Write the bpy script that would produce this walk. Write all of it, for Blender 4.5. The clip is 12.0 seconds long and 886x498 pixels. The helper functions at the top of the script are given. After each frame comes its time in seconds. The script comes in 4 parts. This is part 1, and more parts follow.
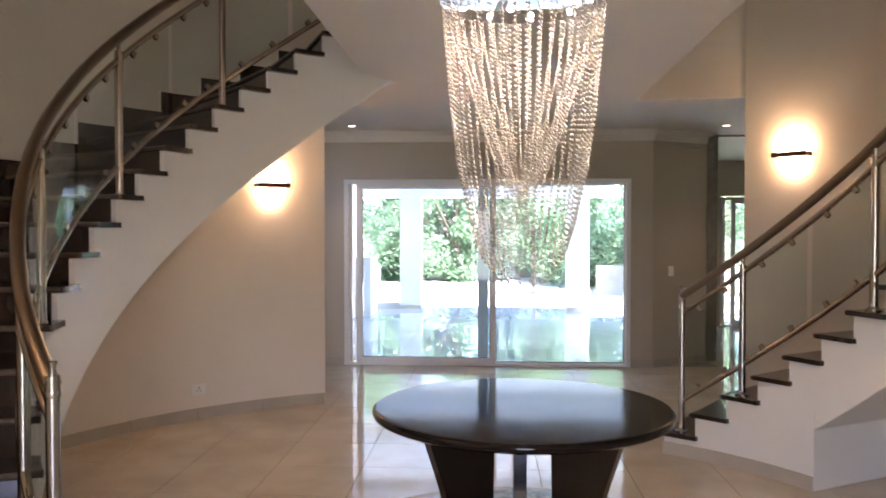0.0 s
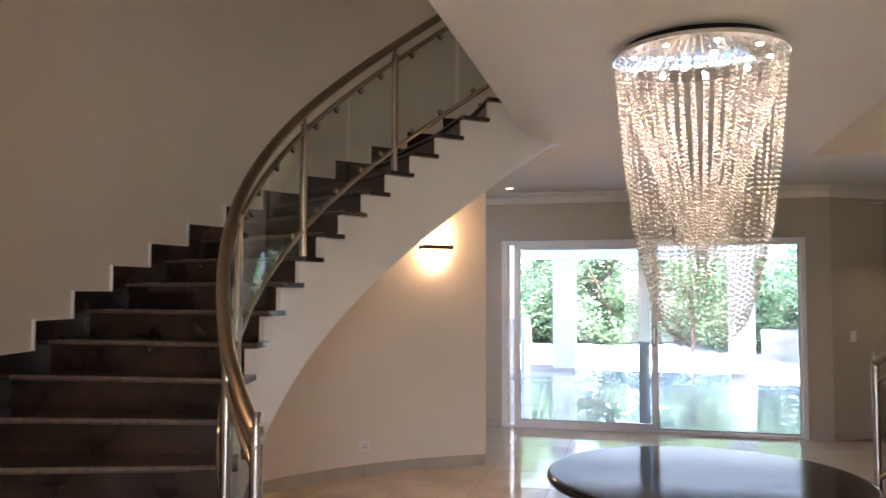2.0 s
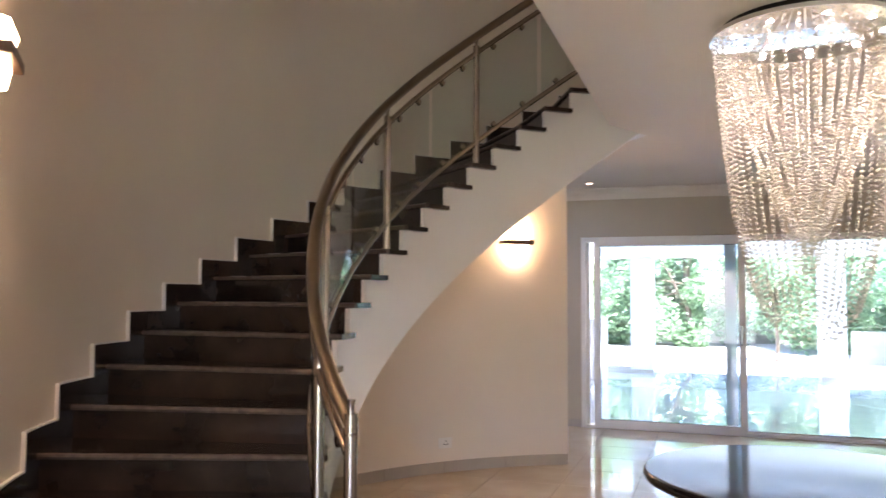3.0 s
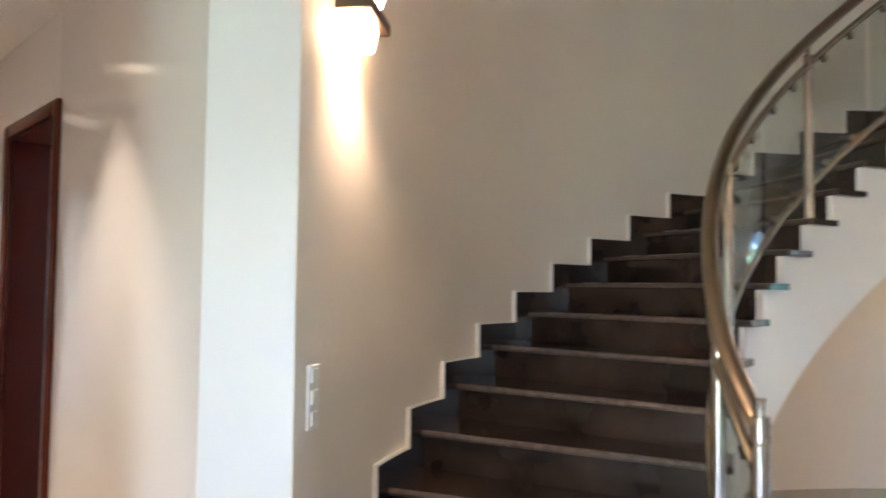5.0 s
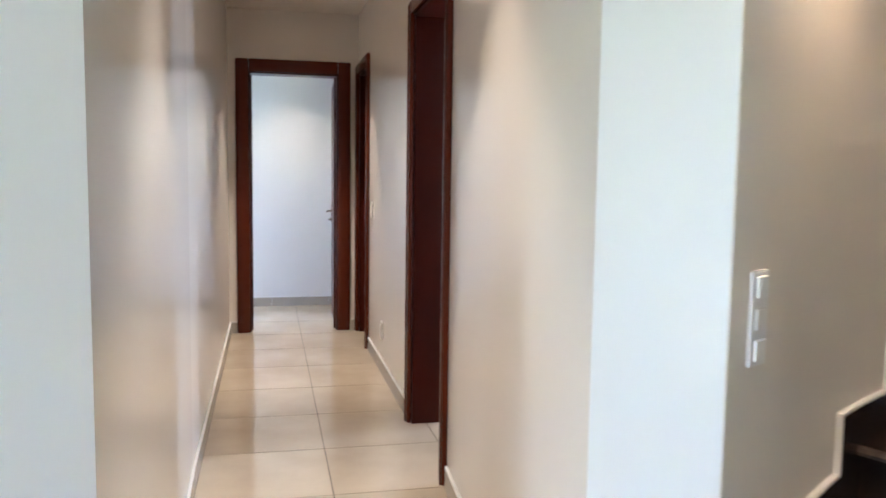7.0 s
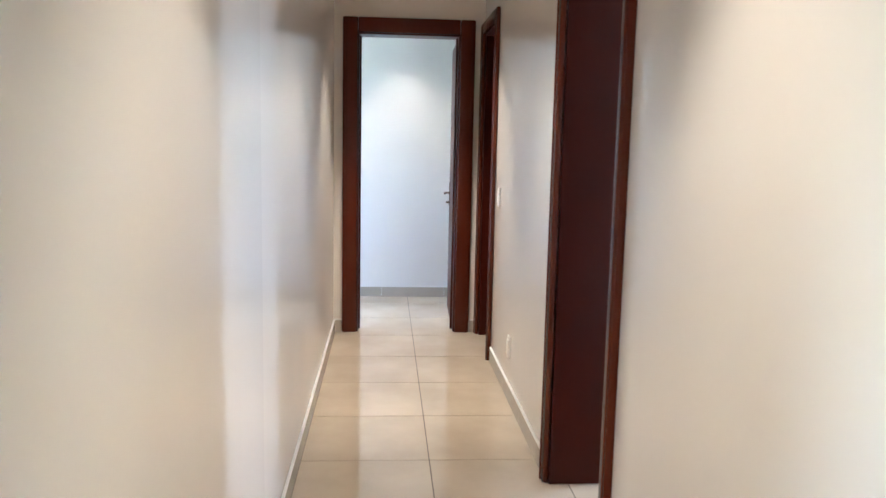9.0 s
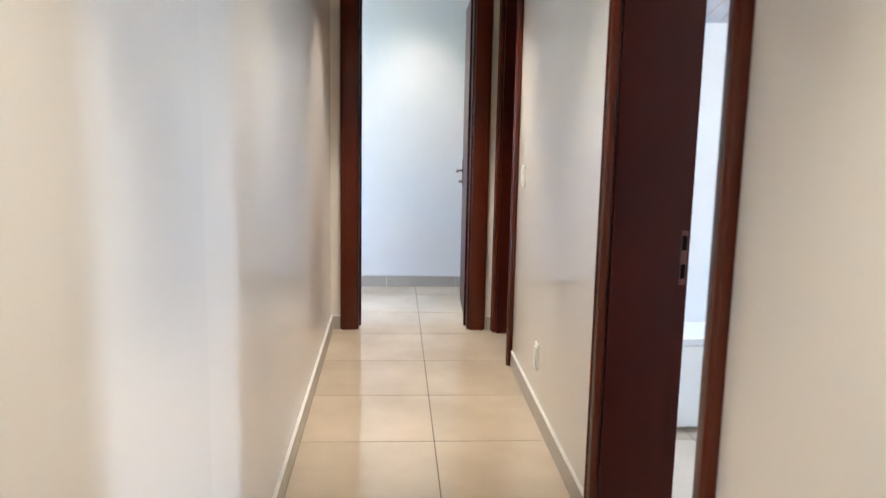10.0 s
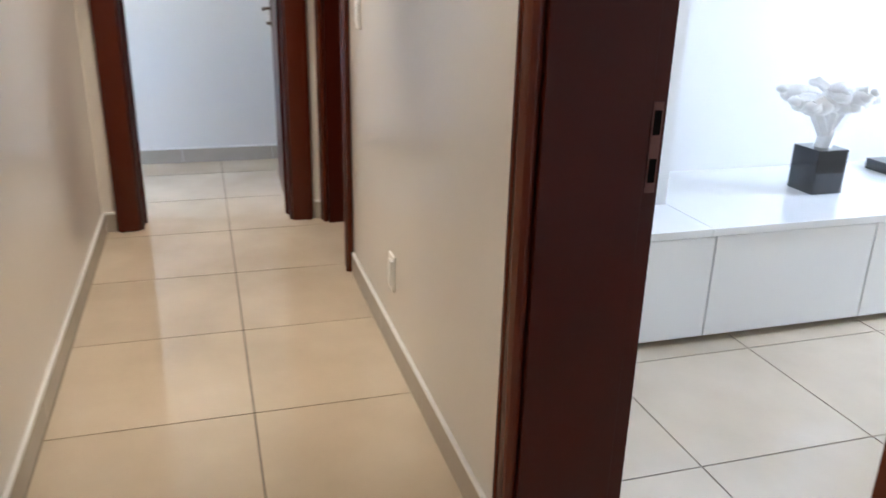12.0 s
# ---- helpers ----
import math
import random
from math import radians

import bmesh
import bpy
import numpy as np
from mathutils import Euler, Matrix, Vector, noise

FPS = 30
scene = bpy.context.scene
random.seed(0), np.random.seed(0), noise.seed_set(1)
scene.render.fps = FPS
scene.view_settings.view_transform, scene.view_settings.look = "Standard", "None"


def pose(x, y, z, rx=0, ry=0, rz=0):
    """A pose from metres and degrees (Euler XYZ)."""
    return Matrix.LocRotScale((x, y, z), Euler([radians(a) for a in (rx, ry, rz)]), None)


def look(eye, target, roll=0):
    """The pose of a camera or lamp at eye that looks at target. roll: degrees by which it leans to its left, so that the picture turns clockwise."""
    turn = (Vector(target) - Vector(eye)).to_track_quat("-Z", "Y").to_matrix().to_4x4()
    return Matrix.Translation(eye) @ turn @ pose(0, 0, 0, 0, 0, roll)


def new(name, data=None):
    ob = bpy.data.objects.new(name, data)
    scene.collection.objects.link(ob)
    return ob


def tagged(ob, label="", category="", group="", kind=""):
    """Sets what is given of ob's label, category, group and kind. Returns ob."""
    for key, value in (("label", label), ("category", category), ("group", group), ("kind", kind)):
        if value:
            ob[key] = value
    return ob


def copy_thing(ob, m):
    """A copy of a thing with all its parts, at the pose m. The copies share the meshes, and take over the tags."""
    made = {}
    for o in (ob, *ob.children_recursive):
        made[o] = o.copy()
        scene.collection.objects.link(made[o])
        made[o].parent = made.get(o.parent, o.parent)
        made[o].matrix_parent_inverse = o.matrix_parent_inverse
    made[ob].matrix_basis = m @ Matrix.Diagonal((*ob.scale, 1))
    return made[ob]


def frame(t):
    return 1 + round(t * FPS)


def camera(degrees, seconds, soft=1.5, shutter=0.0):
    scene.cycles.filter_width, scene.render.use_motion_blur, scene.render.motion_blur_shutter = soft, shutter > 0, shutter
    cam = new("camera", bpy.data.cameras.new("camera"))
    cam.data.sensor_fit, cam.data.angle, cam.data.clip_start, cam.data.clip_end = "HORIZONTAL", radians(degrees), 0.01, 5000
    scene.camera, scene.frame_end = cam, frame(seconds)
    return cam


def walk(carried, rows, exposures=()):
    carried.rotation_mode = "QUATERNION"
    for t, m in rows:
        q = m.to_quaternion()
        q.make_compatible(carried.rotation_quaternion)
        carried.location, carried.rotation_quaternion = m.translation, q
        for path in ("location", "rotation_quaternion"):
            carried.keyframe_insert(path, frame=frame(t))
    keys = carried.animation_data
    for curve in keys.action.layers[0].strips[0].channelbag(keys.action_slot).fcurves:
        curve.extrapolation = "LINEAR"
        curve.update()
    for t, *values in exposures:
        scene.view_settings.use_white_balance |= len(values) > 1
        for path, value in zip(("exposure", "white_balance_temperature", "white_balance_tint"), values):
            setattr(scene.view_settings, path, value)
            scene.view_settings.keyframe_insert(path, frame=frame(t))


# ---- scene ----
EXPOSURES = [(0, 4.54, 6650, 29), (2.5, 4.66, 6700, 30), (4.5, 5.45, 5750, 18), (5.5, 5.36, 5900, 17), (7, 5.32, 5600, 14), (9.5, 5.54, 5450, 10), (10.5, 5.45, 5550, 9), (11.2, 5.27, 5600, 9), (12, 5.1, 5650, 10)]
PATH = [
    (0, (1.675, 0.635, 1.613), (1.559, 2.631, 1.569), -0.0),
    (0.5, (1.658, 0.616, 1.621), (1.454, 2.606, 1.643), 0.0),
    (1, (1.626, 0.607, 1.625), (1.33, 2.584, 1.693), 0.1),
    (1.5, (1.588, 0.595, 1.623), (1.198, 2.554, 1.72), 0.2),
    (2, (1.543, 0.584, 1.609), (1.062, 2.522, 1.72), 0.2),
    (2.5, (1.493, 0.604, 1.578), (0.93, 2.52, 1.695), 0.3),
    (2.7, (1.462, 0.61, 1.563), (0.877, 2.518, 1.681), 0.3),
    (4.5, (1.374, 1.011, 1.51), (0.07, 2.523, 1.613), 0.2),
    (5, (1.226, 1.143, 1.462), (-0.265, 2.471, 1.561), 0.7),
    (5.5, (1.12, 1.26, 1.447), (-0.54, 2.374, 1.487), 0.8),
    (6, (1.006, 1.376, 1.435), (-0.807, 2.218, 1.388), 0.7),
    (6.5, (0.829, 1.425, 1.414), (-1.076, 2.021, 1.283), 0.7),
    (7, (0.586, 1.476, 1.407), (-1.358, 1.908, 1.222), 0.8),
    (7.5, (0.332, 1.511, 1.398), (-1.63, 1.833, 1.178), 0.8),
    (9.5, (-0.821, 1.54, 1.505), (-2.797, 1.669, 1.224), 1.2),
    (9.9, (-1.156, 1.554, 1.447), (-3.128, 1.681, 1.139), 1.1),
    (10.5, (-1.582, 1.568, 1.402), (-3.527, 1.712, 0.959), 1.3),
    (11.2, (-2.012, 1.641, 1.371), (-3.906, 1.914, 0.789), 1.2),
    (11.5, (-2.165, 1.658, 1.36), (-4.03, 2.019, 0.737), 1.2),
    (12, (-2.399, 1.677, 1.333), (-4.194, 2.227, 0.644), 1.4),
]
cam = camera(58.8, 12.0, shutter=0.5)
walk(cam, [(t, look(eye, aim, roll)) for t, eye, aim, roll in PATH], EXPOSURES)

# ---- world, sun, large lights ----
sky = bpy.data.worlds.new("sky")
sky.use_nodes = True
scene.world = sky
wn = sky.node_tree
bg = wn.nodes["Background"]
st = wn.nodes.new("ShaderNodeTexSky")
st.sky_type = "NISHITA"
st.sun_disc = False
st.sun_elevation = radians(66)
st.sun_rotation = radians(146)
wn.links.new(st.outputs[0], bg.inputs[0])
bg.inputs[1].default_value = 0.10


def lamp(name, kind, m, energy, color, size=0.1, size_y=None, cone=None, blend=0.6):
    d = bpy.data.lights.new(name, kind)
    d.energy, d.color = energy, color
    if kind == "AREA":
        d.shape, d.size, d.size_y = "RECTANGLE", size, size_y or size
    elif kind == "SUN":
        d.angle = radians(size)
    else:
        d.shadow_soft_size = size
    if cone:
        d.spot_size, d.spot_blend = radians(cone), blend
    ob = new(name, d)
    ob.matrix_world = m
    return ob


DAY = (0.70, 0.715, 1.0)
WARM = (1.0, 0.70, 0.42)
SOFTWARM = (1.0, 0.83, 0.62)
lamp("sun", "SUN", look((8, 9, 24), (2, 18, 0)), 3.8, (1.0, 0.95, 0.86), 0.5)
# daylight in the openings behind and beside the walk
lamp("entrance_daylight", "AREA", look((1.8, -2.15, 1.15), (1.85, 5, 1.4)), 1.55, DAY, 1.2, 2.0)
lamp("room_window_daylight", "AREA", look((-4.5, 5.45, 1.5), (-3.2, 2.0, 1.0)), 1.65, (0.86, 0.92, 1.0), 0.32, 1.8)
# unseen fill inside the end room, added to brighten its walls
lamp("end_room_fill", "AREA", look((-7.2, -0.7, 1.5), (-7.2, 2.0, 0.9)), 0.85, (0.66, 0.80, 1.0), 1.0, 1.6)


# ---- materials ----
def mat(name, color, rough=0.5, metal=0.0, vary=0.0, scale=3.0, bump=0.0, bscale=60.0, color2=None, coat=0.0, spec=0.5,
        rvary=0.0, detail=6.0, piece=0.0):
    m = bpy.data.materials.new(name)
    m.use_nodes = True
    t = m.node_tree
    p = t.nodes["Principled BSDF"]
    p.inputs["Base Color"].default_value = (*color, 1)
    p.inputs["Roughness"].default_value = rough
    p.inputs["Metallic"].default_value = metal
    p.inputs["Specular IOR Level"].default_value = spec
    p.inputs["Coat Weight"].default_value = coat
    p.inputs["Coat Roughness"].default_value = 0.02
    g = t.nodes.new("ShaderNodeNewGeometry")
    pos = g.outputs["Position"]
    if vary or color2 or rvary:
        n = t.nodes.new("ShaderNodeTexNoise")
        n.inputs["Scale"].default_value, n.inputs["Detail"].default_value = scale, detail
        t.links.new(pos, n.inputs["Vector"])
        ramp = t.nodes.new("ShaderNodeValToRGB")
        ramp.color_ramp.elements[0].position, ramp.color_ramp.elements[1].position = 0.32, 0.7
        c2 = color2 or tuple(c * (1 - vary) for c in color)
        ramp.color_ramp.elements[0].color, ramp.color_ramp.elements[1].color = (*c2, 1), (*color, 1)
        t.links.new(n.outputs["Fac"], ramp.inputs["Fac"])
        out = ramp.outputs["Color"]
        if piece:
            info = t.nodes.new("ShaderNodeObjectInfo")
            mr = t.nodes.new("ShaderNodeMapRange")
            mr.inputs["To Min"].default_value, mr.inputs["To Max"].default_value = 1 - piece, 1 + piece * 0.4
            t.links.new(info.outputs["Random"], mr.inputs["Value"])
            mul = t.nodes.new("ShaderNodeVectorMath")
            mul.operation = "SCALE"
            t.links.new(out, mul.inputs[0])
            t.links.new(mr.outputs["Result"], mul.inputs["Scale"])
            out = mul.outputs["Vector"]
        t.links.new(out, p.inputs["Base Color"])
        if rvary:
            rr = t.nodes.new("ShaderNodeMapRange")
            rr.inputs["From Min"].default_value, rr.inputs["From Max"].default_value = 0.3, 0.7
            rr.inputs["To Min"].default_value, rr.inputs["To Max"].default_value = rough, rough + rvary
            t.links.new(n.outputs["Fac"], rr.inputs["Value"])
            t.links.new(rr.outputs["Result"], p.inputs["Roughness"])
    if bump:
        n2 = t.nodes.new("ShaderNodeTexNoise")
        n2.inputs["Scale"].default_value, n2.inputs["Detail"].default_value = bscale, 4.0
        t.links.new(pos, n2.inputs["Vector"])
        b = t.nodes.new("ShaderNodeBump")
        b.inputs["Strength"].default_value, b.inputs["Distance"].default_value = bump, 0.004
        t.links.new(n2.outputs["Fac"], b.inputs["Height"])
        t.links.new(b.outputs["Normal"], p.inputs["Normal"])
    return m


def glow(name, color, strength):
    m = bpy.data.materials.new(name)
    m.use_nodes = True
    p = m.node_tree.nodes["Principled BSDF"]
    p.inputs["Base Color"].default_value = (0.9, 0.9, 0.88, 1)
    p.inputs["Emission Color"].default_value = (*color, 1)
    p.inputs["Emission Strength"].default_value = strength
    return m


def thin_glass(name, color):
    """Window glass: clear straight through, with a mirror's gloss at a slant."""
    m = bpy.data.materials.new(name)
    m.use_nodes = True
    t = m.node_tree
    t.nodes.remove(t.nodes["Principled BSDF"])
    tr = t.nodes.new("ShaderNodeBsdfTransparent")
    tr.inputs["Color"].default_value = (*color, 1)
    gl = t.nodes.new("ShaderNodeBsdfGlossy")
    gl.inputs["Roughness"].default_value = 0.0
    lw = t.nodes.new("ShaderNodeLayerWeight")
    lw.inputs["Blend"].default_value = 0.5
    pw = t.nodes.new("ShaderNodeMath")
    pw.operation = "POWER"
    pw.inputs[1].default_value = 4.0
    fr = t.nodes.new("ShaderNodeMath")
    fr.operation = "MULTIPLY_ADD"
    fr.inputs[1].default_value, fr.inputs[2].default_value = 0.8, 0.035
    t.links.new(lw.outputs["Facing"], pw.inputs[0])
    t.links.new(pw.outputs[0], fr.inputs[0])
    mx = t.nodes.new("ShaderNodeMixShader")
    t.links.new(fr.outputs[0], mx.inputs[0])
    t.links.new(tr.outputs[0], mx.inputs[1])
    t.links.new(gl.outputs[0], mx.inputs[2])
    t.links.new(mx.outputs[0], t.nodes["Material Output"].inputs["Surface"])
    return m


M_WALL = mat("cream_paint", (0.80, 0.737, 0.652), 0.42, vary=0.05, scale=1.3, detail=2.0, bump=0.12, bscale=90)
M_CORR = mat("corridor_satin_paint", (0.78, 0.73, 0.66), 0.17, vary=0.04, scale=1.1, detail=2.0, bump=0.012, bscale=14)
M_WHITE = mat("white_paint", (0.82, 0.81, 0.79), 0.45, vary=0.04, scale=1.5, bump=0.1, bscale=90)
M_CEIL = mat("ceiling_paint", (0.76, 0.70, 0.62), 0.7, vary=0.04, scale=0.9, bump=0.08, bscale=70)
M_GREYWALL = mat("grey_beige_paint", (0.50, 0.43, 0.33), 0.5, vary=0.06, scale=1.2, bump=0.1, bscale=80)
M_TILE = mat("polished_porcelain", (0.66, 0.555, 0.42), 0.05, color2=(0.54, 0.445, 0.325), scale=2.3, detail=9, rvary=0.04, piece=0.05, spec=0.85)
M_GROUT = mat("grout", (0.19, 0.15, 0.115), 0.9, vary=0.3, scale=12)
M_SKIRT = mat("skirting_tile", (0.50, 0.45, 0.38), 0.25, vary=0.12, scale=4)
M_STONE = mat("dark_brown_granite", (0.040, 0.026, 0.019), 0.14, color2=(0.012, 0.008, 0.006), scale=3.0, detail=12, rvary=0.05)
# same granite as the treads; the edge's sheen is put into a lighter colour
M_NOSING_SHEEN = mat("polished_edge_painted_sheen", (0.105, 0.08, 0.066), 0.08, vary=0.4, scale=30, rvary=0.1)
M_STEEL = mat("brushed_steel", (0.47, 0.42, 0.36), 0.2, metal=1.0, vary=0.05, scale=4, detail=2.0)
M_RAIL = mat("satin_steel_handrail", (0.33, 0.27, 0.21), 0.32, metal=1.0, vary=0.06, scale=4, detail=2.0)
M_GLASS = thin_glass("stair_glass", (0.90, 0.94, 0.92))
M_PANE = thin_glass("window_glass", (0.86, 0.95, 1.0))
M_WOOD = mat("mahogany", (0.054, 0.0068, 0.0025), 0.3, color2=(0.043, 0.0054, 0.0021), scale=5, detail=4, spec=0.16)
# lighter copy of the mahogany: stronger light on the architraves painted in
M_WOOD_LIT = mat("mahogany_lit_moulding", (0.095, 0.0165, 0.006), 0.27, color2=(0.088, 0.0145, 0.0055), scale=5, detail=3, spec=0.25)
M_ESP = mat("espresso_lacquer", (0.012, 0.007, 0.005), 0.07, color2=(0.007, 0.0045, 0.0035), scale=9, rvary=0.05, spec=0.3)
M_ALU = mat("white_aluminium", (0.78, 0.76, 0.72), 0.35, vary=0.04, scale=6)
M_PLASTIC = mat("white_plastic", (0.82, 0.81, 0.78), 0.3)
M_BRONZE = mat("dark_bronze", (0.10, 0.062, 0.042), 0.35, metal=0.6, vary=0.2, scale=20)
M_BRONZEPLATE = mat("brown_lacquered_metal", (0.13, 0.028, 0.014), 0.45, metal=0.0, vary=0.2, scale=40)
M_CHROME = mat("mirror_chrome", (0.80, 0.82, 0.84), 0.03, metal=1.0)
M_LAMPGLASS = glow("lit_frosted_glass", (1.0, 0.66, 0.34), 1.4)
M_LED = glow("lit_led", (1.0, 0.96, 0.9), 3.0)
M_DOWN = glow("lit_downlight", (1.0, 0.76, 0.5), 0.9)
M_LEAF = mat("leaves", (0.13, 0.21, 0.11), 0.38, color2=(0.05, 0.10, 0.045), scale=3.0, spec=0.8)
_t = M_LEAF.node_tree
_tl = _t.nodes.new("ShaderNodeBsdfTranslucent")
_tl.inputs["Color"].default_value = (0.26, 0.40, 0.25, 1)
_mx = _t.nodes.new("ShaderNodeMixShader")
_mx.inputs[0].default_value = 0.4
_t.links.new(_t.nodes["Principled BSDF"].outputs[0], _mx.inputs[1])
_t.links.new(_tl.outputs[0], _mx.inputs[2])
_t.links.new(_mx.outputs[0], _t.nodes["Material Output"].inputs["Surface"])
M_BARK = mat("bark", (0.12, 0.085, 0.06), 0.9, vary=0.4, scale=12, bump=0.6, bscale=30)
M_PAVE = mat("pale_paving", (0.46, 0.44, 0.41), 0.7, vary=0.15, scale=2, bump=0.2, bscale=40)
M_LAWN = mat("lawn", (0.10, 0.17, 0.05), 0.9, color2=(0.06, 0.11, 0.03), scale=5, bump=0.5, bscale=60)
M_PATIO = mat("patio_tile", (0.62, 0.66, 0.70), 0.0, vary=0.08, scale=3, spec=0.6, coat=0.4)
M_POLY = bpy.data.materials.new("milky_roof_sheet")
M_POLY.use_nodes = True
_t = M_POLY.node_tree
_p = _t.nodes["Principled BSDF"]
_p.inputs["Base Color"].default_value = (0.8, 0.84, 0.88, 1)
_p.inputs["Roughness"].default_value = 0.5
_tl = _t.nodes.new("ShaderNodeBsdfTranslucent")
_tl.inputs["Color"].default_value = (0.66, 0.82, 1.0, 1)
_mx = _t.nodes.new("ShaderNodeMixShader")
_mx.inputs[0].default_value = 0.04
_t.links.new(_p.outputs[0], _mx.inputs[1])
_t.links.new(_tl.outputs[0], _mx.inputs[2])
_t.links.new(_mx.outputs[0], _t.nodes["Material Output"].inputs["Surface"])
M_LACQ = mat("white_lacquer", (0.84, 0.84, 0.82), 0.12, coat=0.3)
M_BLACK = mat("black_gloss", (0.012, 0.013, 0.015), 0.08, coat=0.5)
M_CORAL = mat("white_resin", (0.86, 0.85, 0.83), 0.5, vary=0.06, scale=30, bump=0.6, bscale=60)
M_CURTAIN = mat("olive_grey_curtain", (0.34, 0.32, 0.26), 0.9, vary=0.25, scale=10, bump=0.3, bscale=150)
M_MOSAIC = mat("mosaic_stone", (0.50, 0.36, 0.20), 0.3, color2=(0.10, 0.055, 0.03), scale=16, detail=2, bump=0.8, bscale=45)
M_MOSBORDER = mat("tan_stone", (0.46, 0.31, 0.16), 0.25, vary=0.3, scale=9)
M_CAVITY = mat("dark_slot", (0.006, 0.004, 0.003), 0.9, spec=0.05)
M_CANVAS = mat("grey_wash_canvas", (0.62, 0.62, 0.66), 0.8, color2=(0.36, 0.36, 0.41), scale=5, detail=4, bump=0.3, bscale=300)
M_SOIL = mat("planter_wall", (0.40, 0.36, 0.31), 0.8, vary=0.2, scale=4, bump=0.3)

M_CRYSTAL = bpy.data.materials.new("amber_crystal")
M_CRYSTAL.use_nodes = True
_p = M_CRYSTAL.node_tree.nodes["Principled BSDF"]
_p.inputs["Base Color"].default_value = (1.0, 0.95, 0.84, 1)
_p.inputs["Roughness"].default_value = 0.06
_p.inputs["IOR"].default_value = 1.6
_p.inputs["Transmission Weight"].default_value = 0.6
_p.inputs["Specular IOR Level"].default_value = 0.9


# ---- mesh helpers ----
def link_mesh(name, bm, material):
    bmesh.ops.recalc_face_normals(bm, faces=bm.faces)
    me = bpy.data.meshes.new(name)
    bm.to_mesh(me)
    bm.free()
    for mm in (material if isinstance(material, (list, tuple)) else [material]):
        me.materials.append(mm)
    return new(name, me)


def smooth(ob, limit=40):
    me = ob.data
    me.polygons.foreach_set("use_smooth", [True] * len(me.polygons))
    me.set_sharp_from_angle(angle=radians(limit))
    return ob


def part(name, bm, material, parent, label="", soft=False):
    ob = link_mesh(name, bm, material)
    if soft:
        smooth(ob)
    ob.parent = parent
    if label:
        tagged(ob, label)
    return ob


def struct(name, bm, material, label, category, soft=False):
    ob = link_mesh(name, bm, material)
    if soft:
        smooth(ob)
    return tagged(ob, label, category, kind="structure")


def thing(name, label, category, group="", kind="", at=(0, 0, 0)):
    ob = new(name)
    ob.location = at
    return tagged(ob, label, category, group, kind)


def B():
    return bmesh.new()


def box(bm, x0, x1, y0, y1, z0, z1, bevel=0.0):
    r = bmesh.ops.create_cube(bm, size=1.0)
    vs = r["verts"]
    for v in vs:
        v.co = Vector(((x0 + x1) / 2 + v.co.x * (x1 - x0), (y0 + y1) / 2 + v.co.y * (y1 - y0), (z0 + z1) / 2 + v.co.z * (z1 - z0)))
    if bevel:
        es = list({e for v in vs for e in v.link_edges})
        bmesh.ops.bevel(bm, geom=es, offset=bevel, segments=2, affect="EDGES", profile=0.6)
    return bm


def prism(bm, pts, z0, z1):
    lo = [bm.verts.new((x, y, z0)) for x, y in pts]
    hi = [bm.verts.new((x, y, z1)) for x, y in pts]
    bm.faces.new(lo[::-1])
    bm.faces.new(hi)
    for i in range(len(pts)):
        j = (i + 1) % len(pts)
        bm.faces.new((lo[i], lo[j], hi[j], hi[i]))
    return bm


def tube(bm, pts, r, n=10, cap=True):
    pts = [Vector(p) for p in pts]
    rings = []
    up = Vector((0, 0, 1))
    for i, p in enumerate(pts):
        d = (pts[min(i + 1, len(pts) - 1)] - pts[max(i - 1, 0)]).normalized()
        ref = up if abs(d.z) < 0.95 else Vector((1, 0, 0))
        a = d.cross(ref).normalized()
        b = a.cross(d).normalized()
        rings.append([bm.verts.new(p + (a * math.cos(q) + b * math.sin(q)) * r) for q in [2 * math.pi * k / n for k in range(n)]])
    for u, v in zip(rings, rings[1:]):
        for k in range(n):
            bm.faces.new((u[k], u[(k + 1) % n], v[(k + 1) % n], v[k]))
    if cap:
        bm.faces.new(rings[0][::-1])
        bm.faces.new(rings[-1])
    return bm


def lathe(bm, profile, n=48, at=(0, 0, 0)):
    rings = []
    for r, z in profile:
        rings.append([bm.verts.new((at[0] + r * math.cos(2 * math.pi * k / n), at[1] + r * math.sin(2 * math.pi * k / n), at[2] + z)) for k in range(n)])
    for u, v in zip(rings, rings[1:]):
        for k in range(n):
            bm.faces.new((u[k], u[(k + 1) % n], v[(k + 1) % n], v[k]))
    bm.faces.new(rings[0][::-1])
    bm.faces.new(rings[-1])
    return bm


CX, CY = 1.672, 4.868          # middle of the round stair hall


def polar(r, deg, z=0.0, dy=0.0):
    return Vector((CX + r * math.cos(radians(deg)), CY + dy + r * math.sin(radians(deg)), z))


def arc_solid(bm, r0, r1, a0, a1, n, lo, hi, dy=0.0, lead=0.0):
    """A solid between two radii from angle a0 to a1; lo and hi give its heights at an angle."""
    f = lambda v, a: v(a) if callable(v) else v
    cols = []
    for i in range(n + 1):
        a = a0 + (a1 - a0) * i / n
        cols.append([bm.verts.new(polar(f(r, a + da), a + da, f(h, a), dy)) for r, h, da in ((r0, lo, 0), (r1, lo, lead), (r1, hi, lead), (r0, hi, 0))])
    for u, v in zip(cols, cols[1:]):
        for k in range(4):
            bm.faces.new((u[k], u[(k + 1) % 4], v[(k + 1) % 4], v[k]))
    bm.faces.new(cols[0])
    bm.faces.new(cols[-1][::-1])
    return bm


